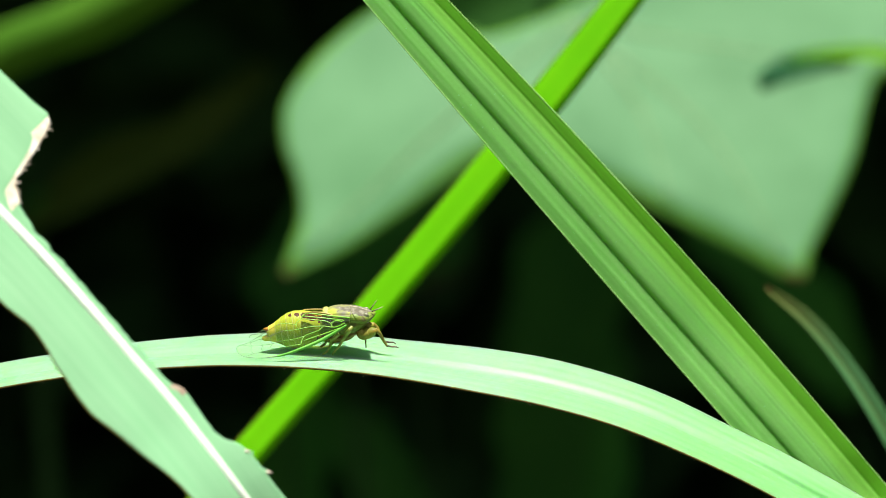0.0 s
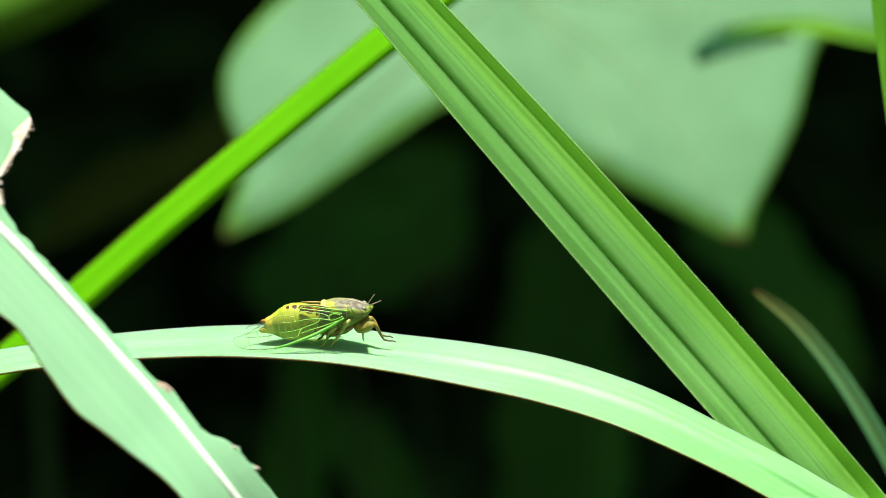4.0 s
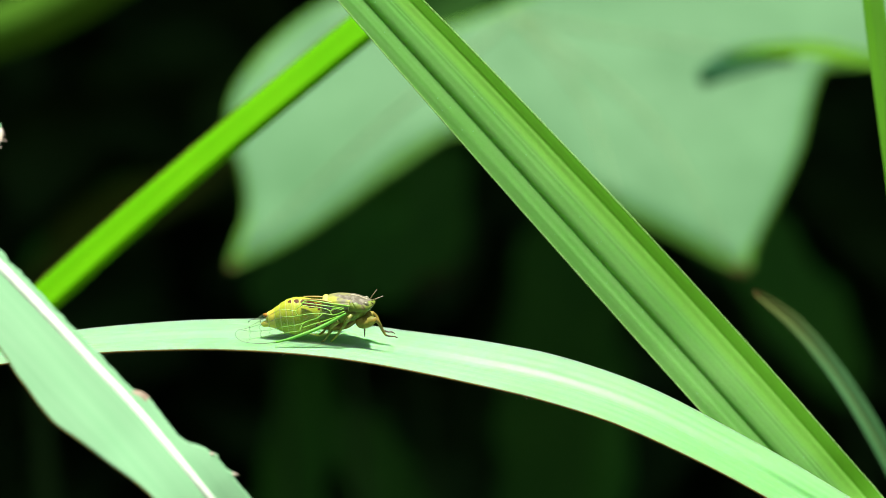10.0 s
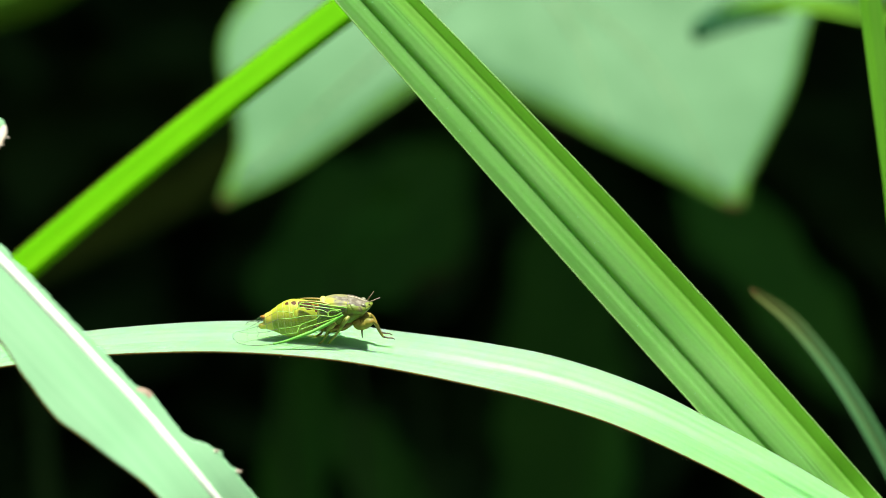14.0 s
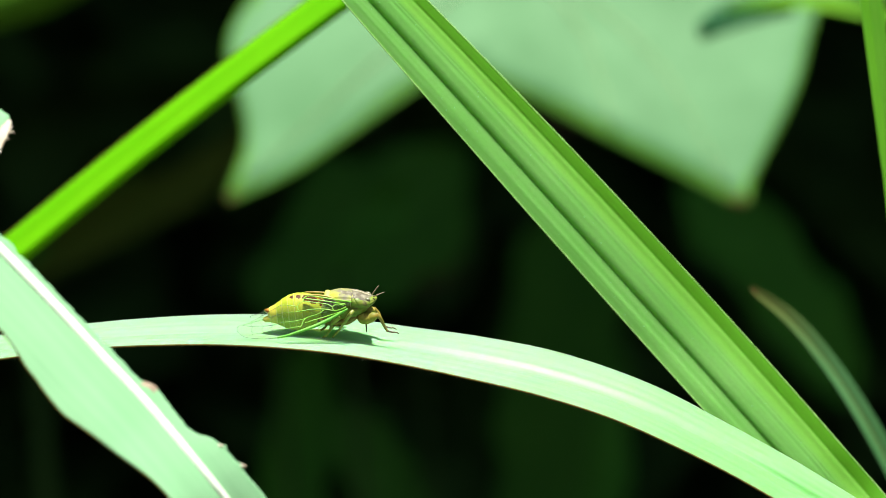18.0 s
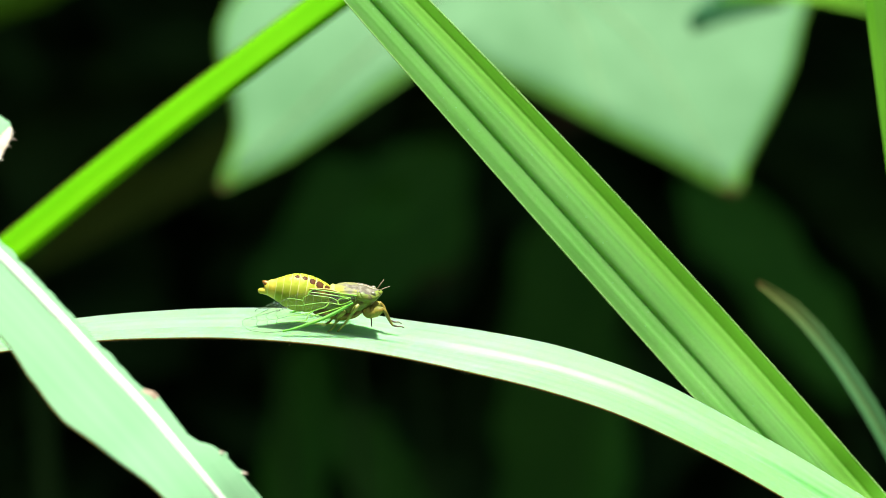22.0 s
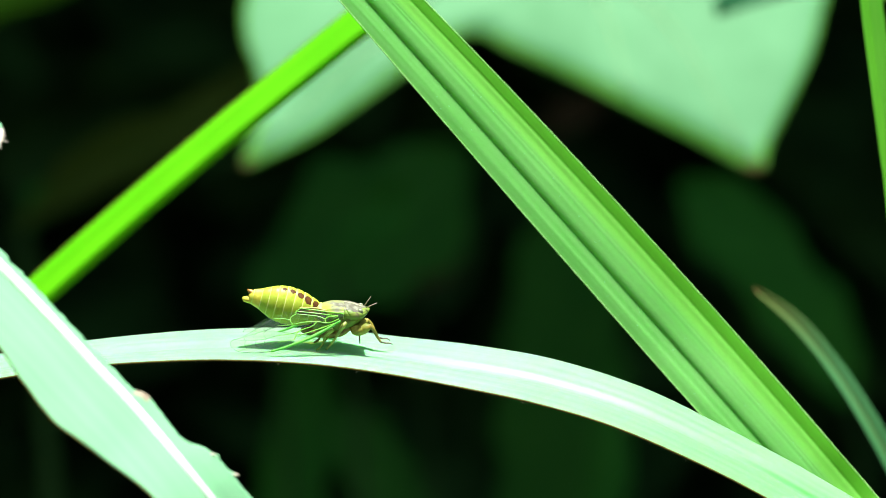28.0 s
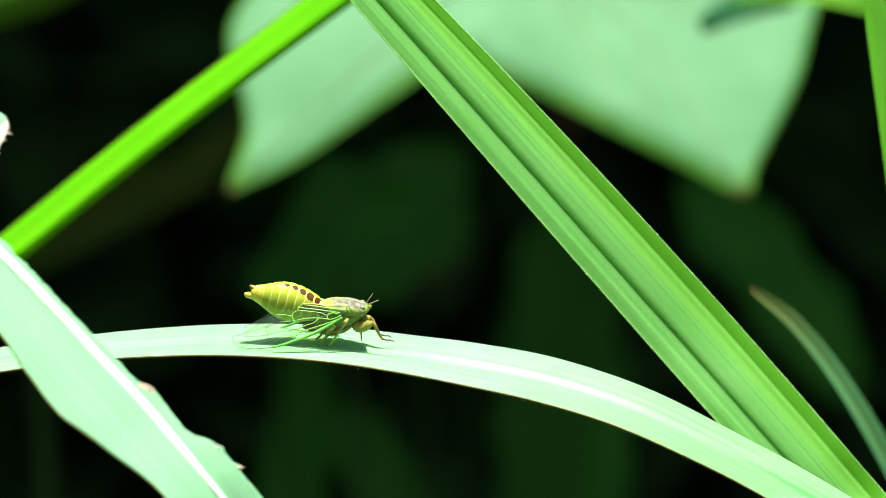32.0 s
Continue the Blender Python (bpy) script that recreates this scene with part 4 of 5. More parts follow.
def build_cicada():
    bug = thing("cicada", "small green cicada with clear green-veined wings, resting on grass blade", "cicada")
    part("thorax", loft("thorax", (sec(520, 292, 45, 48), sec(560, 288, 66, 68), sec(620, 284, 76, 74), sec(680, 280, 80, 70), sec(735, 270, 72, 52), sec(772, 258, 50, 32)), C_GREEN, 48, 64, relief=body_folds), bug, "green thorax")
    part("underside", loft("underside", (sec(456, 334, 10, 8), sec(474, 334, 28, 17), sec(512, 334, 50, 26), sec(560, 336, 66, 33), sec(620, 341, 78, 34), sec(680, 330, 78, 32), sec(722, 312, 56, 24)), C_BELLY, 24, 36, relief=body_folds), bug, "brownish underside")
    part("mesonotum", loft("mesonotum", (sec(556, 226, 40, 12), sec(575, 230, 68, 36), sec(620, 228, 80, 46), sec(665, 227, 84, 44), sec(695, 229, 83, 43), sec(710, 230, 78, 40)), C_SHIELD, 64, 120, mats=[C_SHIELD, C_PRONOTUM],
         pick=lambda u, g: 1 if 0.44 + 0.10 * wobble(g, 6, 26) < u and 0.05 + 0.03 * wobble(u, 3, 9) < min(g, 1 - g) < 0.125 + 0.05 * wobble(u, 1, 8) else 0,
         relief=lambda u, g: 1 - 0.035 * math.exp(-((g - 0.055 - 0.05 * u) / 0.014) ** 2) - 0.04 * math.exp(-((g - 0.19) / 0.02) ** 2)), bug, "yellow-green back shield with grey patches")
    part("collar", loft("collar", (sec(545, 222, 44, 20), sec(552, 220, 56, 27), sec(562, 219, 60, 29), sec(572, 220, 60, 28), sec(580, 222, 48, 24)), C_COLLAR, 12, 28), bug, "yellow waist ridge")
    part("pronotum", loft("pronotum", (sec(684, 237, 84, 43), sec(692, 234, 91, 49), sec(702, 234, 90, 48), sec(730, 237, 90, 46), sec(765, 242, 80, 38), sec(786, 242, 68, 30)), C_PRONOTUM, 64, 128, mats=[C_PRONOTUM, C_GREEN, C_LINE],
         pick=lambda u, g: 2 if min(g, 1 - g) < 0.010 or u < 0.11 + 0.02 * wobble(g, 2, 40) else 1 if min(g, 1 - g) > 0.150 + 0.03 * u + 0.03 * wobble(u, 8, 9) else 0, relief=pronotum_furrows), bug, "grey-brown furrowed pronotum with green sides")
    part("head", loft("head", (sec(752, 254, 58, 36), sec(775, 245, 63, 35), sec(792, 241, 58, 28), sec(806, 237, 44, 20), sec(817, 232, 27, 12), sec(825, 229, 11, 6)), C_GREEN, 40, 56, mats=[C_GREEN, C_PRONOTUM],
         pick=lambda u, g: 1 if min(g, 1 - g) < 0.10 - 0.13 * u + 0.04 * wobble(u, 4, 12) else 0, relief=lambda u, g: 1 - 0.05 * math.exp(-((g - 0.20) / 0.025) ** 2)), bug, "green pointed head with grey crown")
    part("face", loft("face", (sec(738, 284, 34, 26), sec(760, 272, 40, 28), sec(780, 258, 40, 24), sec(800, 247, 32, 17), sec(815, 239, 20, 9)), C_GREEN, 40, 36,
         relief=lambda u, g: 1 + 0.025 * math.sin(60 * u)), bug, "green ridged face")
    for s in (-1, 1):
        x, y, z = cic(774, 239, -55)
        part("eye", blob("eye", (x, -s * y, z), (17 * K, 11 * K, 13 * K), C_EYE), bug, "greyish compound eye")
        tip = (cic(832, 163, 12) if s > 0 else cic(866, 196, -40))
        root = (cic(796, 212, 20) if s > 0 else cic(806, 220, -30))
        mid = tuple((p + q) / 2 for p, q in zip(root, tip))
        part("antenna", tubes("antenna", [([root, mid, tip], [4 * K, 2.8 * K, 1.5 * K])], C_ANTENNA, 6), bug, "short bristle antenna")
    part("beak", tubes("beak", [([cic(768, 330, 0), cic(767, 372, 0), cic(768, 412, 0)], [7 * K, 5 * K, 2.5 * K])], C_CLAW, 8), bug, "thin sucking beak")
    # abdomen: overlapping rings that slide on one another
    ab = part("abdomen", loft("abdomen", ((-2 * K, 0, 30 * K, 40 * K), (-60 * K, 0, 46 * K, 62 * K), (-140 * K, 0, 58 * K, 78 * K), (-210 * K, 0, 50 * K, 66 * K), (-250 * K, 0, 26 * K, 36 * K)), C_ABDOMEN, 16, 28), bug, "swollen yellow-green abdomen")
    rings = []
    for i in range(8):
        s0, s1 = SEG[i], SEG[i + 1] + 9
        rows = []
        for q in range(7):
            s = s0 - 6 + (s1 - s0 + 6) * q / 6
            r = abdomen_radius(max(s, 0)) * (0.94 + 0.06 * min(1.0, q / 3.0))
            if q == 6:
                r *= 0.975
            rows.append((-(s - s0) * K, 0.0, r * 0.74 * K, r * K))
        spot = (0.30, 0.24, 0.16, 0.12, 0.10, 0.0, 0.0, 0.0)[i]
        long = (0.30, 0.34, 0.26, 0.22, 0.18, 0, 0, 0)[i]
        mid = (0.112, 0.102, 0.086, 0.070, 0.060, 0, 0, 0)[i]

        def pick(u, g, spot=spot, long=long, mid=mid, i=i):
            g = min(g, 1 - g)
            if spot and ((u - 0.5) / (long * 1.2)) ** 2 + ((g - mid) / (spot * 0.22)) ** 2 < 1:
                return 1
            if u > 0.92:
                return 2
            return 0
        me = loft("ring", rows, C_ABDOMEN, 26, 132, mats=[C_ABDOMEN, C_SPOT, C_RING] if i < 7 else [C_TAIL, C_SPOT, C_RING], pick=pick)
        rings.append(part("ring", me, ab, "pale yellow abdomen ring with dark spot" if spot else ""))
    tail = part("tail", loft("tail", ((6 * K, 0, 32 * K, 40 * K), (-12 * K, 0, 27 * K, 36 * K), (-24 * K, 0, 18 * K, 24 * K), (-29 * K, 0, 6 * K, 9 * K)), C_TAIL, 12, 20), ab, "orange tail end")
    rings.append(tail)
    upper = part("tail_spine", tubes("tail_spine", [([(-4 * K, 0, 17 * K), (-18 * K, 0, 21 * K), (-32 * K, 0, 27 * K), (-42 * K, 0, 32 * K)], [19 * K, 16 * K, 11 * K, 4 * K])], C_TAILTIP, 12), ab, "dark red upper tail spine")
    rings.append(upper)
    lower = part("tail_sheath", tubes("tail_sheath", [([(4 * K, 0, -17 * K), (-22 * K, 0, -20 * K), (-46 * K, 0, -23 * K), (-58 * K, 0, -20 * K)], [23 * K, 20 * K, 15 * K, 6 * K])], C_TAIL, 12), ab, "yellow lower tail sheath")
    rings.append(lower)
    # legs
    def leg(s, runs):
        def limb(name, mat, pts, rad):
            q = spline([(*p, r) for p, r in zip(pts, rad)], 6 * (len(pts) - 1))
            return tubes(name, [(q[:, :3], q[:, 3])], mat, 14)
        top = part("leg", limb("leg", *runs[0]), bug)
        for name, (mat, pts, rad) in zip(("tibia", "tarsus", "claw"), runs[1:]):
            part(name, limb(name, mat, pts, rad), top)
        return top
    for s in (-1, 1):
        far = s > 0
        dx = -14 if far else 0
        def c(cx, cy, y):
            # side view given for the near side; the far leg is its mirror image
            x, _, z = cic(cx + dx, cy, -abs(y))
            return (x, s * abs(y) * K, z)
        leg(s, ((C_FORELEG, [c(738, 314, 46), c(752, 338, 48), c(786, 332, 40), c(810, 325, 50), c(828, 320, 50)], [20 * K, 29 * K, 31 * K, 23 * K, 13 * K]),
                (C_TIBIA, [c(820, 313, 50), c(842, 335, 50), c(862, 375, 40), c(881, 406, 40)], [11 * K, 10 * K, 8 * K, 6 * K]),
                (C_CLAW, [c(880, 404, 40), c(905, 410, 40), c(925, 411, 40), c(942, 418, 36)], [5.5 * K, 4.5 * K, 4 * K, 2.5 * K])))
        leg(s, ((C_LEG, [c(700, 296, 84), c(684, 316, 98), c(664, 344, 78), c(646, 370, 74)], [10 * K, 12 * K, 10 * K, 8 * K]),
                (C_LEG, [c(650, 364, 74), c(630, 394, 76), c(612, 416, 76)], [7.5 * K, 6 * K, 5.5 * K]),
                (C_LEG, [c(614, 412, 76), c(600, 428, 76), c(588, 440, 74)], [6 * K, 7 * K, 4.5 * K])))
        leg(s, ((C_LEG, [c(630, 330, 80), c(606, 348, 72), c(586, 366, 72)], [12 * K, 13 * K, 9 * K]),
                (C_LEG, [c(588, 362, 72), c(578, 396, 68), c(560, 428, 68)], [7.5 * K, 6 * K, 5 * K]),
                (C_LEG, [c(562, 424, 68), c(548, 434, 68), c(536, 440, 68)], [6 * K, 6 * K, 4 * K])))
    wings = []
    for s in (-1, 1):
        wings.append(build_wing(bug, s))
    return bug, ab, rings, wings


def build_wing(bug, s):
    """Clear forewing, held like a tent along the side, with green veins near the base and dark ones in the tip."""
    def w(cx, cy, lift=0.0):
        cy += 10 * min(1.0, max(0.0, (255 - cy) / 35))
        if s > 0:
            cx = 430 - (430 - cx) * 0.86 if cx < 430 else cx
            cy += 8 + 0.20 * max(0.0, 430 - cx)
        y = 60 + (cy - 210) * 0.60 + lift - (30 * min(1.0, max(0.0, (300 - cy) / 60)) if s > 0 else 0) + 24 * min(1.0, max(0.0, (cx - 600) / 80))
        x, _, z = cic(cx, cy, -y)
        return np.array((x, s * y * K, z))
    outline = ((690, 245), (600, 224), (520, 212), (452, 206), (380, 222), (320, 262), (240, 312), (160, 356), (108, 376), (92, 392), (100, 416), (140, 438), (200, 444),
               (310, 438), (450, 396), (560, 346), (664, 290))
    n = len(outline)
    hub = w(430, 330)
    verts = [hub] + [w(*p) for p in outline]
    faces = [(0, 1 + i, 1 + (i + 1) % n) for i in range(n)]
    wing = part("forewing", mesh_of("forewing", verts, faces, C_FILM, smooth=False), bug, "clear membrane forewing")

    def run(pts, r0, r1, bend=True):
        p = spline([w(*q, 2) for q in pts], 6 * (len(pts) - 1)) if bend and len(pts) > 2 else np.array([w(*q, 2) for q in pts])
        return p, np.linspace(r0 * 0.64 * K, r1 * 0.64 * K, len(p))

    def swell(line, base=0.45, at=0.3):
        p, r = line
        q = np.linspace(0, 1, len(p))
        return p, r * np.minimum(1.0, base + (1 - base) * q / at)
    costa = [run(((672, 286), (600, 328), (520, 368), (440, 398), (370, 422), (305, 438)), 19, 9)]
    part("leading_vein", tubes("leading_vein", [swell(costa[0])], C_LEADVEIN, 8), wing, "thick bright green leading vein")
    green = [run(((690, 246), (610, 232), (545, 218), (462, 207)), 8, 5), run(((660, 262), (600, 252), (530, 238), (440, 222)), 7, 5),
             run(((462, 207), (440, 222), (437, 242)), 5, 5), run(((437, 242), (500, 252), (560, 262), (590, 276)), 3.5, 5),
             run(((650, 268), (618, 262), (592, 276), (600, 296), (632, 290), (664, 276)), 6, 6),
             run(((600, 296), (545, 288), (480, 290), (420, 300)), 5, 4), run(((437, 242), (412, 262), (408, 284), (420, 300)), 3, 3),
             run(((420, 300), (390, 304), (340, 305)), 4, 2), run(((408, 276), (360, 268), (320, 268)), 4, 2),
             run(((545, 292), (520, 312), (450, 338), (428, 380)), 5, 4), run(((450, 338), (400, 350), (330, 358)), 4, 2),
             run(((640, 300), (560, 326), (500, 344), (445, 362)), 6, 4), run(((428, 380), (390, 384), (340, 392)), 4, 2)]
    rear = run(((600, 222), (545, 208), (490, 204), (440, 205)), 9, 6)
    cell = [w(*p, 1) for p in ((606, 240), (545, 221), (492, 212), (452, 211), (440, 224), (438, 242), (500, 252), (560, 262), (590, 272))]
    part("clavus", mesh_of("clavus", cell, [tuple(range(len(cell)))], C_AMBERFILM, smooth=False), wing, "amber brown rear cell of the wing")
    part("rear_margin", tubes("rear_margin", [rear], C_AMBER, 8), wing, "amber yellow rear wing margin")
    for r in green:
        part("vein", tubes("vein", [r], C_VEIN, 6), wing, "fine green wing vein")
    dark = [run(((305, 438), (240, 444), (180, 442), (130, 434), (98, 412), (92, 388), (110, 372)), 3.6, 2.2), run(((340, 392), (290, 398), (230, 412), (180, 420), (140, 434)), 2.4, 1.6),
            run(((330, 358), (280, 372), (230, 378), (170, 380), (110, 372)), 2.4, 1.8), run(((280, 372), (270, 390), (290, 398)), 2.2, 1.8),
            run(((230, 378), (222, 396), (232, 412)), 2.2, 1.8), run(((175, 380), (166, 402), (180, 420)), 2.0, 1.6), run(((340, 305), (290, 322), (230, 342), (160, 362), (110, 374)), 2.2, 2.0),
            run(((230, 342), (215, 360), (230, 378)), 2.0, 1.6), run(((170, 360), (164, 370), (172, 380)), 2.0, 1.6),
            run(((320, 268), (262, 300), (215, 328), (160, 358)), 2.2, 1.8), run(((290, 322), (268, 346), (280, 372)), 2.0, 1.6)]
    for p, r in dark:
        part("tip_vein", tubes("tip_vein", [(p, r * 0.75)], C_DARKVEIN, 5), wing, "thin dark vein of the wing tip")
    return wing


cicada, abdomen, abdomen_rings, wings = build_cicada()


# ---- what moves ----
def turned(px, pz, dx, dz, angle):
    """Shift by dx, dz millimetres and turn by angle degrees (clockwise as the camera sees it) about the upright-plane point px, pz."""
    return pose(px + dx / 1000, 0, pz + dz / 1000) @ pose(0, 0, 0, 0, angle, 0) @ pose(-px, 0, -pz)


def perch_pose(dx, dz):
    return turned(-0.0172, 0.688, dx, dz, max(0.95 * dz, -1.9) if dz < 0 else 0.3 * dz)


def motions():
    sway = (
        (0, 0.1, -1.89), (0.5, -1.14, -3.26), (0.8, -1.3, -3.6), (1, 0.23, -0.92), (1.5, -0.87, -1.89), (1.7, -0.9, -1.85), (2, -1.69, -3.13),
        (2.5, 0.1, -0.37), (3, -0.59, -1.06), (3.5, -0.31, -0.78), (5.5, -0.59, -1.2), (6, -0.87, -1.47),
        (6.5, -0.46, -0.65), (7, -0.04, 0.04), (7.5, -0.73, -0.78), (8, 0.23, 0.46), (8.5, -0.73, -0.65),
        (9, 0.23, 0.46), (9.5, -0.46, -0.23), (10, -0.04, 0.04), (10.5, -0.46, -0.37), (11, -0.31, -0.1),
        (11.5, -0.04, 0.18), (12, -0.46, -0.23), (12.5, -0.04, 0.31), (13, -0.59, -0.37), (13.5, 0.1, 0.46),
        (14, -0.46, -0.23), (14.5, 0.1, 0.31), (16.5, -0.04, 0.18), (17, 0.23, 0.59), (17.5, -0.18, 0.04),
        (18, 0.23, 0.73), (18.5, 0.23, 0.59), (19, 0.65, 1.28), (19.5, 0.51, 1.28), (20, 0.78, 1.56),
        (20.5, 1.47, 2.52), (20.75, 1.0, 1.6), (20.88, 1.1, 1.75), (21, 2.16, 3.35), (21.15, 2.5, 3.9), (21.3, 1.9, 2.7), (21.5, 0.78, 1.01), (22, 1.06, 1.69), (22.5, 0.65, 1.14),
        (23, -0.18, -0.23), (23.5, 0.51, 0.59), (24, -0.31, -0.23), (24.5, 0.23, 0.46), (25, 0.1, 0.31),
        (25.5, -0.04, 0.31), (27.5, -1.28, -1.61), (28, -0.87, -1.2), (28.5, -0.04, 0.46), (29, 0.1, 0.46),
        (29.5, -0.46, -0.51), (30, -0.04, 0.18), (30.5, -0.73, -0.65), (31, -0.59, -0.65), (31.5, -0.59, -0.51),
        (32, -0.59, -0.65))
    seat = pose(*SEAT) @ pose(0, 0, 0, 0, 0.0, 0) @ pose(0, 0, 0, ROLL, 0, 0)
    walk(perch_blade, [(t, perch_pose(dx, dz)) for t, dx, dz in sway])
    walk(cicada, [(t, perch_pose(dx, dz) @ seat) for t, dx, dz in sway])
    # the tall blade: millimetres at its upper crossing and near its foot
    lean = (
        (0, 3.89, 2.52), (0.5, 2.27, 0.9), (1, 2.45, 0.99), (1.2, 1.5, 0.1), (1.5, 2.63, 0.72), (2, 2.18, 0.09),
        (2.5, 2.18, 0.54), (3, 2.45, 0.63), (3.5, 2.45, 0.72), (5.5, 2.41, 1.18), (6, 1.97, 0.93),
        (6.5, 1.97, 1.04), (7, 1.55, 0.99), (7.5, 1.28, 0.49), (8, 0.28, 0.27), (8.5, -0.38, -0.36),
        (9, -0.78, -0.43), (9.5, -0.78, -0.67), (10, -0.38, -0.27), (10.5, -0.24, -0.25), (11, -0.93, -0.69),
        (11.5, -0.68, -0.56), (12, -0.96, -0.67), (12.5, -0.96, -0.56), (13, -0.69, -0.66), (13.5, -0.87, -0.57),
        (14, -0.87, -0.67), (14.5, -0.87, -0.56), (16.5, -0.78, -0.69), (17, -0.6, -0.3), (17.5, -0.06, 0.02),
        (18, 0.3, 0.41), (18.5, 0.3, 0.56), (19, 0.55, 0.67), (19.5, 1.32, 1.23), (20, 1.52, 1.36),
        (20.5, 2.3, 2.16), (20.75, 3.4, 2.3), (20.9, 6.29, 4.05), (21, 9.38, 5.94), (21.15, 9.44, 6.29),
        (21.3, 4.95, 3.6), (21.5, 2.07, 1.5), (22, 0.62, 0.64), (22.5, -2.01, -1.03), (23, 0.59, 0.58),
        (23.5, 0.32, 0.12), (24, -0.28, -0.26), (24.5, 1.25, 0.41), (25, -0.27, -0.71), (25.5, -0.52, -0.57),
        (27.5, 0.05, -0.75), (28, -0.06, -0.78), (28.5, 0.92, 0.14), (29, 1.39, 0.28), (29.5, 1.61, 0.46),
        (30, 0.59, 0.01), (30.5, 1.74, 0.76), (31, 1.59, 0.61), (31.5, 1.16, 0.46), (32, 1.76, 0.9))
    up, low = Vector((-0.0164, 0, 0.739)), Vector((0.0397, 0, 0.6756))
    rows = []
    for t, a, b in lean:
        angle = math.degrees((a - b) / 1000 / (up.z - low.z) * 0.52)
        rows.append((t, turned(low.x, low.z, b, 0, angle)))
    walk(tall_blade, rows)
    walk(chewed_blade, [(t, turned(-0.040, 0.676, dx, dz, 0.55 * max(0.0, dx - 1.3))) for t, dx, dz in (
        (0, 5.31, 0.63), (0.1, 2.4, -0.3), (0.2, -2.8, -2.6), (0.3, -3.5, -3.1), (0.4, -0.6, -2.1), (0.5, 0.54, -1.53), (0.65, -1.2, -2.5), (0.8, -3.5, -3.6), (1, 0.36, -2.16), (1.3, 0.0, -1.9), (1.5, -2.16, -1.71), (1.6, 1.2, 0.3), (1.7, 1.7, 0.6), (1.8, 0.9, 0.2), (1.9, -0.7, -1.0), (2, -2.34, -2.16),
        (2.5, 0.9, -1.53), (3, 1.44, -1.17), (3.5, 3.78, 0.63), (5.5, 0.94, 0.8), (6, -0.31, -0.03),
        (6.5, -0.58, -0.03), (7, 0.25, 0.39), (7.5, 1.07, 0.8), (8, 0.66, 0.53), (8.5, -0.16, -0.16),
        (9, -0.03, -0.03), (9.5, 0.11, 0.25), (10, -0.03, -0.03), (10.5, -0.03, -0.16), (11, 0.39, 0.39),
        (11.5, 0.11, 0.25), (12, 0.25, -0.03), (12.5, 0.11, -0.16), (13, -0.03, -0.03), (13.5, 0.11, 0.12),
        (14, 0.52, 0.39), (14.5, 0.66, 0.39), (16.5, 1.07, 0.8), (17, 1.07, 0.94), (17.5, 1.07, 1.08),
        (18, 1.21, 1.21), (18.5, 1.48, 1.63), (19, 2.04, 2.18), (19.5, 2.72, 2.32), (20, 2.31, 2.32),
        (20.5, 2.31, 2.87), (21, 1.07, 0.94), (21.5, 1.35, 0.67), (22, 1.35, 0.12), (22.5, 1.35, -0.43),
        (23, 1.48, 0.39), (23.5, 2.31, 1.08), (24, 1.76, 1.21), (24.5, 1.9, 1.36), (25, 1.48, 1.08),
        (25.5, 0.66, 0.25), (27.5, 1.37, 0.58), (28, 0.13, -0.11), (28.5, 0.67, 0.72), (29, 1.5, 1.68),
        (29.5, 1.09, 1.13), (30, 1.5, 1), (30.5, 1.09, 0.58), (31, 0.81, 0.45), (31.5, 1.09, 1),
        (32, 0.81, 1))])
    walk(stalk_blade, [(t, turned(-0.0411, 0.7205, 0, dz, -angle)) for t, dz, angle in (
        (0, -63.4, 10.16), (0.5, -47.1, 6.84), (0.8, -41.5, 5.7), (1, -41.3, 5.44), (1.2, -32, 5.0), (1.5, -20.4, 3.97), (2, -7, 0.81),
        (2.5, -0.5, 0.81), (3, -2.1, 0.41), (3.5, -5.4, 0.47), (5.5, -0.4, 1.04), (6, 0.6, 0.8),
        (6.5, 0.5, 0.84), (7, 6, -0.48), (7.5, 4.3, -0.07), (8, 8.1, -1), (8.5, 5.4, -0.34),
        (9, -0.4, 1.04), (9.5, 1.8, 0.52), (10, 0.8, 0.76), (10.5, 1.4, 0.62), (11, 4.3, -0.07),
        (11.5, 4, -0.01), (12, 5.9, -0.46), (12.5, 6.9, -0.71), (13, 7.3, -0.79), (13.5, 8.2, -1.02),
        (14, 8.3, -1.04), (14.5, 8.4, -1.06), (16.5, 10.7, -1.64), (17, 10.3, -1.53), (17.5, 11.5, -1.83),
        (18, 12, -1.96), (18.5, 12.5, -2.09), (19, 12.6, -2.11), (19.5, 12.3, -2.05), (20, 10.3, -1.53),
        (20.5, 10.9, -1.68), (21, 8.3, -1.04), (21.5, 11, -1.7), (22, 12.4, -2.07), (22.5, 12.4, -2.07),
        (23, 11.3, -1.79), (23.5, 8.7, -1.13), (24, 6.5, -0.6), (24.5, 0.9, 0.74), (25, 1.7, 0.56),
        (25.5, 5.8, -0.42), (27.5, 2.6, 0.34), (28, 2.6, 0.34), (28.5, 1.7, 0.54), (29, 2.4, 0.38),
        (29.5, 4.3, -0.07), (30, 6.6, -0.63), (30.5, 7.2, -0.77), (31, 5.9, -0.46), (31.5, 9.3, -1.28),
        (32, 12.6, -2.11))])
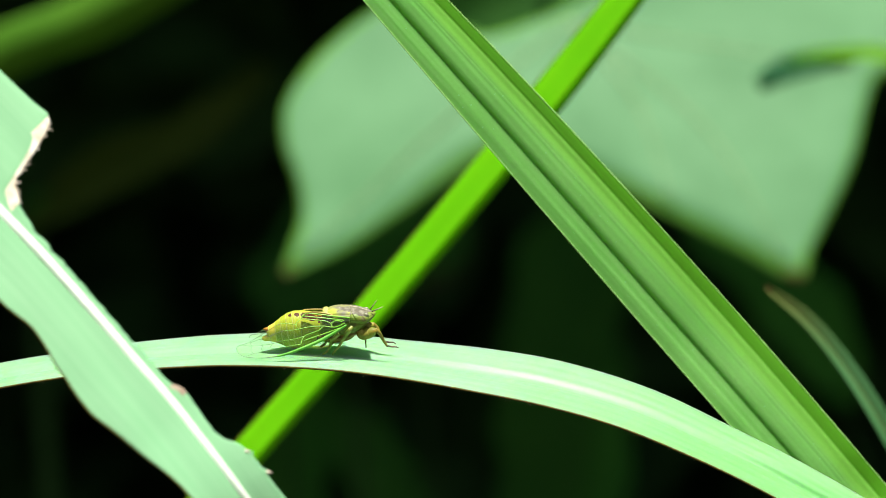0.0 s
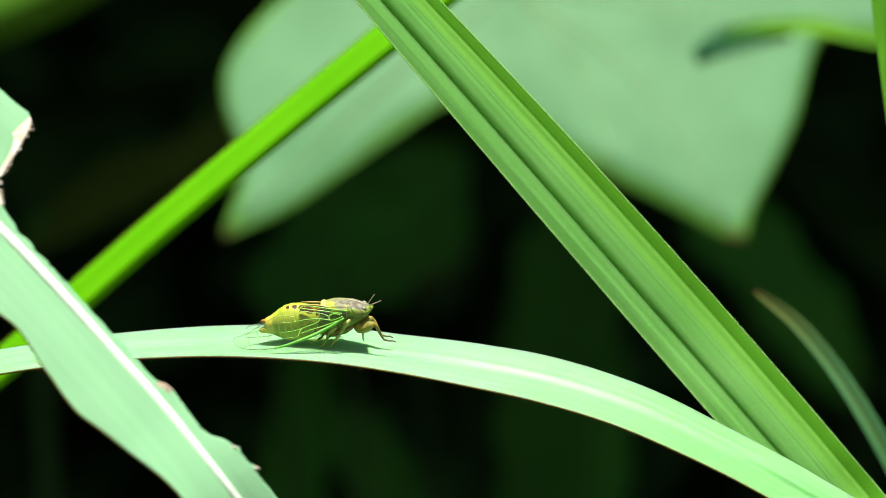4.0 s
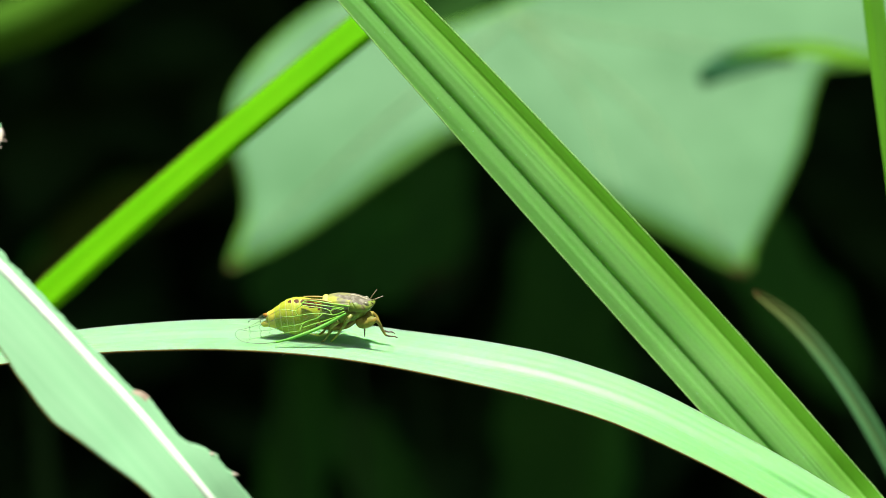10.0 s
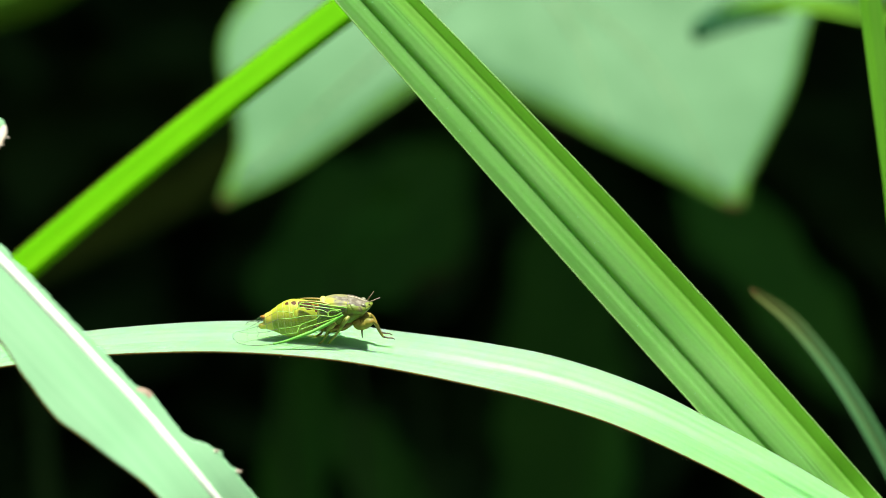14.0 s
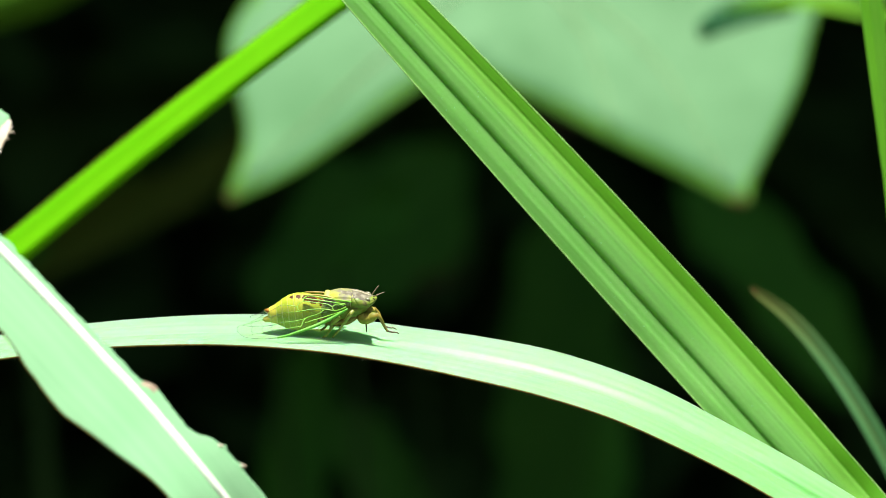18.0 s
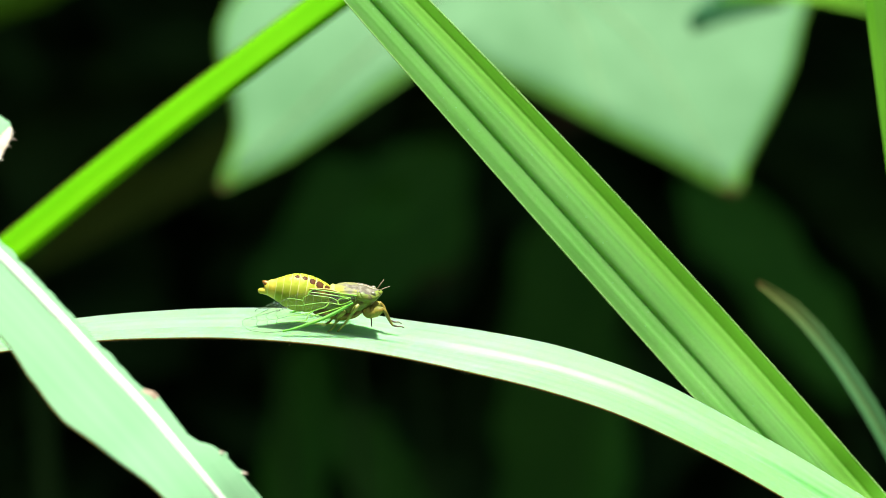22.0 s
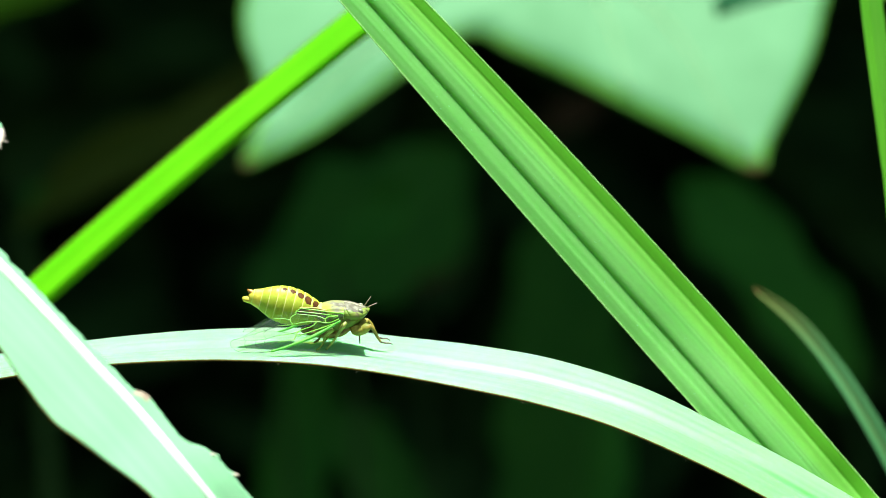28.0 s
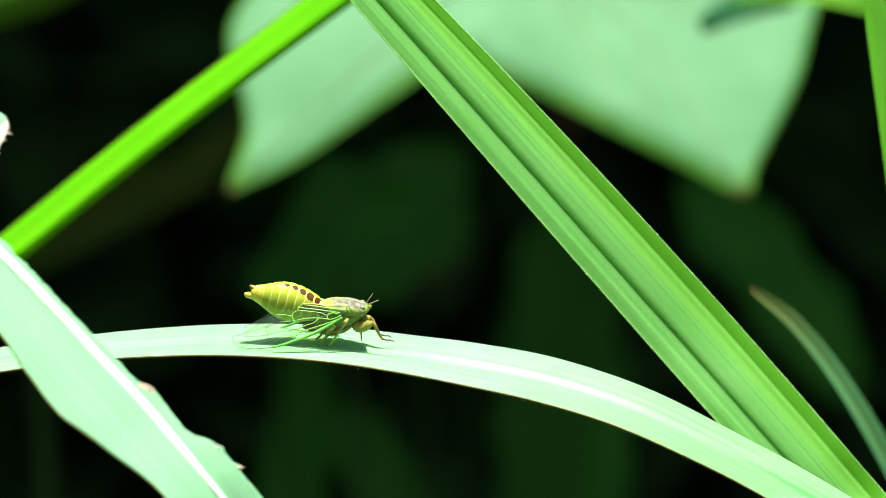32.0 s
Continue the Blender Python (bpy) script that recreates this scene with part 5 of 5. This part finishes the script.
    shrub_sway = (
        (0, 15.6, -1.6), (0.5, 2.4, -1.9), (1, 0.8, 11.7), (1.5, 7.2, 12.5), (2, 1.3, 16.5),
        (2.5, 1.6, 6.7), (3, 2.4, 6.4), (3.5, 0, 9.3), (5.5, -2, 8.6), (6, -1.7, 6.8),
        (6.5, -3.4, 4.9), (7, -4.3, 4.8), (7.5, -2.4, 2.9), (8, -0.9, -2.4), (8.5, 0.3, 1.3),
        (9, -1.6, 0.3), (9.5, 0, -4.1), (10, 0, 0), (10.5, -0.2, 6), (11, -0.7, 5.8),
        (11.5, -0.1, 8.2), (12, 1.1, 11), (12.5, -1.2, 11.5), (13, -3.5, 10.1), (13.5, 0.5, 14.3),
        (14, -2, 18.4), (14.5, -3.1, 17), (16.5, -2.7, 19.9), (17, -2.9, 20.7), (17.5, -1.9, 19.9),
        (18, -0.2, 19.3), (18.5, -0.9, 20.3), (19, 0.2, 22.4), (19.5, 0.5, 23), (20, -0.7, 21.9),
        (20.5, -0.1, 23.2), (21, 0.6, 25.4), (21.5, -0.2, 23.4), (22, -2.5, 22.5), (22.5, -0.7, 24.7),
        (23, 1.6, 27.6), (23.5, -0.2, 24.7), (24, -0.1, 25), (24.5, 2, 26.8), (25, -0.3, 30),
        (25.5, -0.2, 32.3), (27.5, 1.9, 30.6), (28, 4.1, 28.9), (28.5, 0.8, 32.1), (29, 1.3, 31),
        (29.5, 3.2, 29.4), (30, 2, 26.7), (30.5, 0.6, 26.1), (31, -0.1, 22.9), (31.5, -0.5, 20.5),
        (32, 0.2, 22))
    walk(shrub, [(t, pose(dx / 1000, 0, dz / 1000)) for t, dx, dz in shrub_sway])
    # its side twigs rise less far than the big leaf
    for leaf, lag in zip(shrub_twig_leaves, (0.35, 0.35, 0.55)):
        walk(leaf, [(t, pose(0, 0, -lag * dz / 1000)) for t, dx, dz in shrub_sway])
    walk(thin_blade, [(t, pose(dx / 1000, 0, dz / 1000)) for t, dx, dz in (
        (0, 2.11, 0.84), (0.5, 2.64, 0.84), (1, 1.58, 0.63), (1.5, 1.27, 0.42), (2, 1.28, 1.26),
        (2.5, 0.63, 1.09), (3, 0.95, 1.57), (3.5, 0.15, 0.13), (5.5, -0.02, 0.6), (6, 0.31, 0.77),
        (6.5, 0.31, 0.77), (7, -0.02, 0.77), (7.5, -0.18, 0.6), (8, 0.15, -0.04), (8.5, 0.31, 0.44),
        (9, 0.31, 0.13), (9.5, 0.63, -0.53), (10, -0.02, -0.04), (10.5, -0.67, 0.44), (11, -0.51, 0.44),
        (11.5, -0.51, 0.29), (12, -0.51, 0.29), (12.5, -0.51, 0.29), (13, -0.51, 0.44), (13.5, -0.67, 0.44),
        (14, -0.67, 0.44), (14.5, -0.51, 0.44), (16.5, -0.51, 0.44), (17, -0.51, 0.44), (17.5, -0.51, 0.6),
        (18, -0.51, 0.6), (18.5, -0.51, 0.77), (19, -0.51, 0.93), (19.5, -0.18, 1.09), (20, -0.18, 1.09),
        (20.5, -0.02, 1.09), (21, -0.02, 1.41), (21.5, 0.15, 1.26), (22, 0.63, 1.74), (22.5, 0.63, 1.41),
        (23, -0.02, 1.09), (23.5, 0.15, 1.26), (24, 0.31, 0.6), (24.5, 0.31, 0.77), (25, 0.46, 0.77),
        (25.5, 0.31, 0.77), (27.5, -0.18, 0.6), (28, -0.02, 0.6), (28.5, -0.18, 0.29), (29, -0.51, 0.29),
        (29.5, -0.51, 0.29), (30, -0.51, 0.29), (30.5, -0.51, 0.29), (31, -0.51, 0.44), (31.5, -0.82, 0.29),
        (32, -0.67, 0.6))])
    walk(side_blade, [(t, pose(dx / 1000, 0, 0)) for t, dx in (
        (0, 4.69), (1, 3.23), (2, 1.47), (3, 1.47), (6, 0.78),
        (8, 0.59), (9, 0), (11, -0.29), (13, -0.68), (16.5, -0.78),
        (19, -0.29), (21, 0.29), (23, 0.1), (25, -0.1), (28, -0.59),
        (32, -0.1))])
    for plant, foot in shade_plants[5:7]:
        walk(plant, [(t, pose(*foot) @ pose(0, 0, dz / 1000)) for t, dz in (
        (0, 1), (1, 3), (2, 0), (3, -4), (6, -13), (8, -17), (10, -18), (14, -19), (20, -18), (22, -14), (24, -10), (28, 5), (30, -3), (32, -14))])
    # abdomen: lies along the blade, then lifts and stretches
    raise_rows = ((0.0, 0.0), (21.3, 0.0), (21.6, 0.35), (21.8, 0.5), (22.2, 0.85), (22.6, 0.97), (23.5, 1.0), (32.0, 1.0))
    walk(abdomen, [(t, pose(*cic(556, 286 - 40 * f)) @ pose(0, 0, 0, 0, -7.0 + f * 23.0, 0)) for t, f in raise_rows])
    for i, ring in enumerate(abdomen_rings):
        s = SEG[i] if i < 8 else 356
        walk(ring, [(t, pose(-s * K * (0.80 + 0.20 * f), 0, 0)) for t, f in raise_rows])


motions()
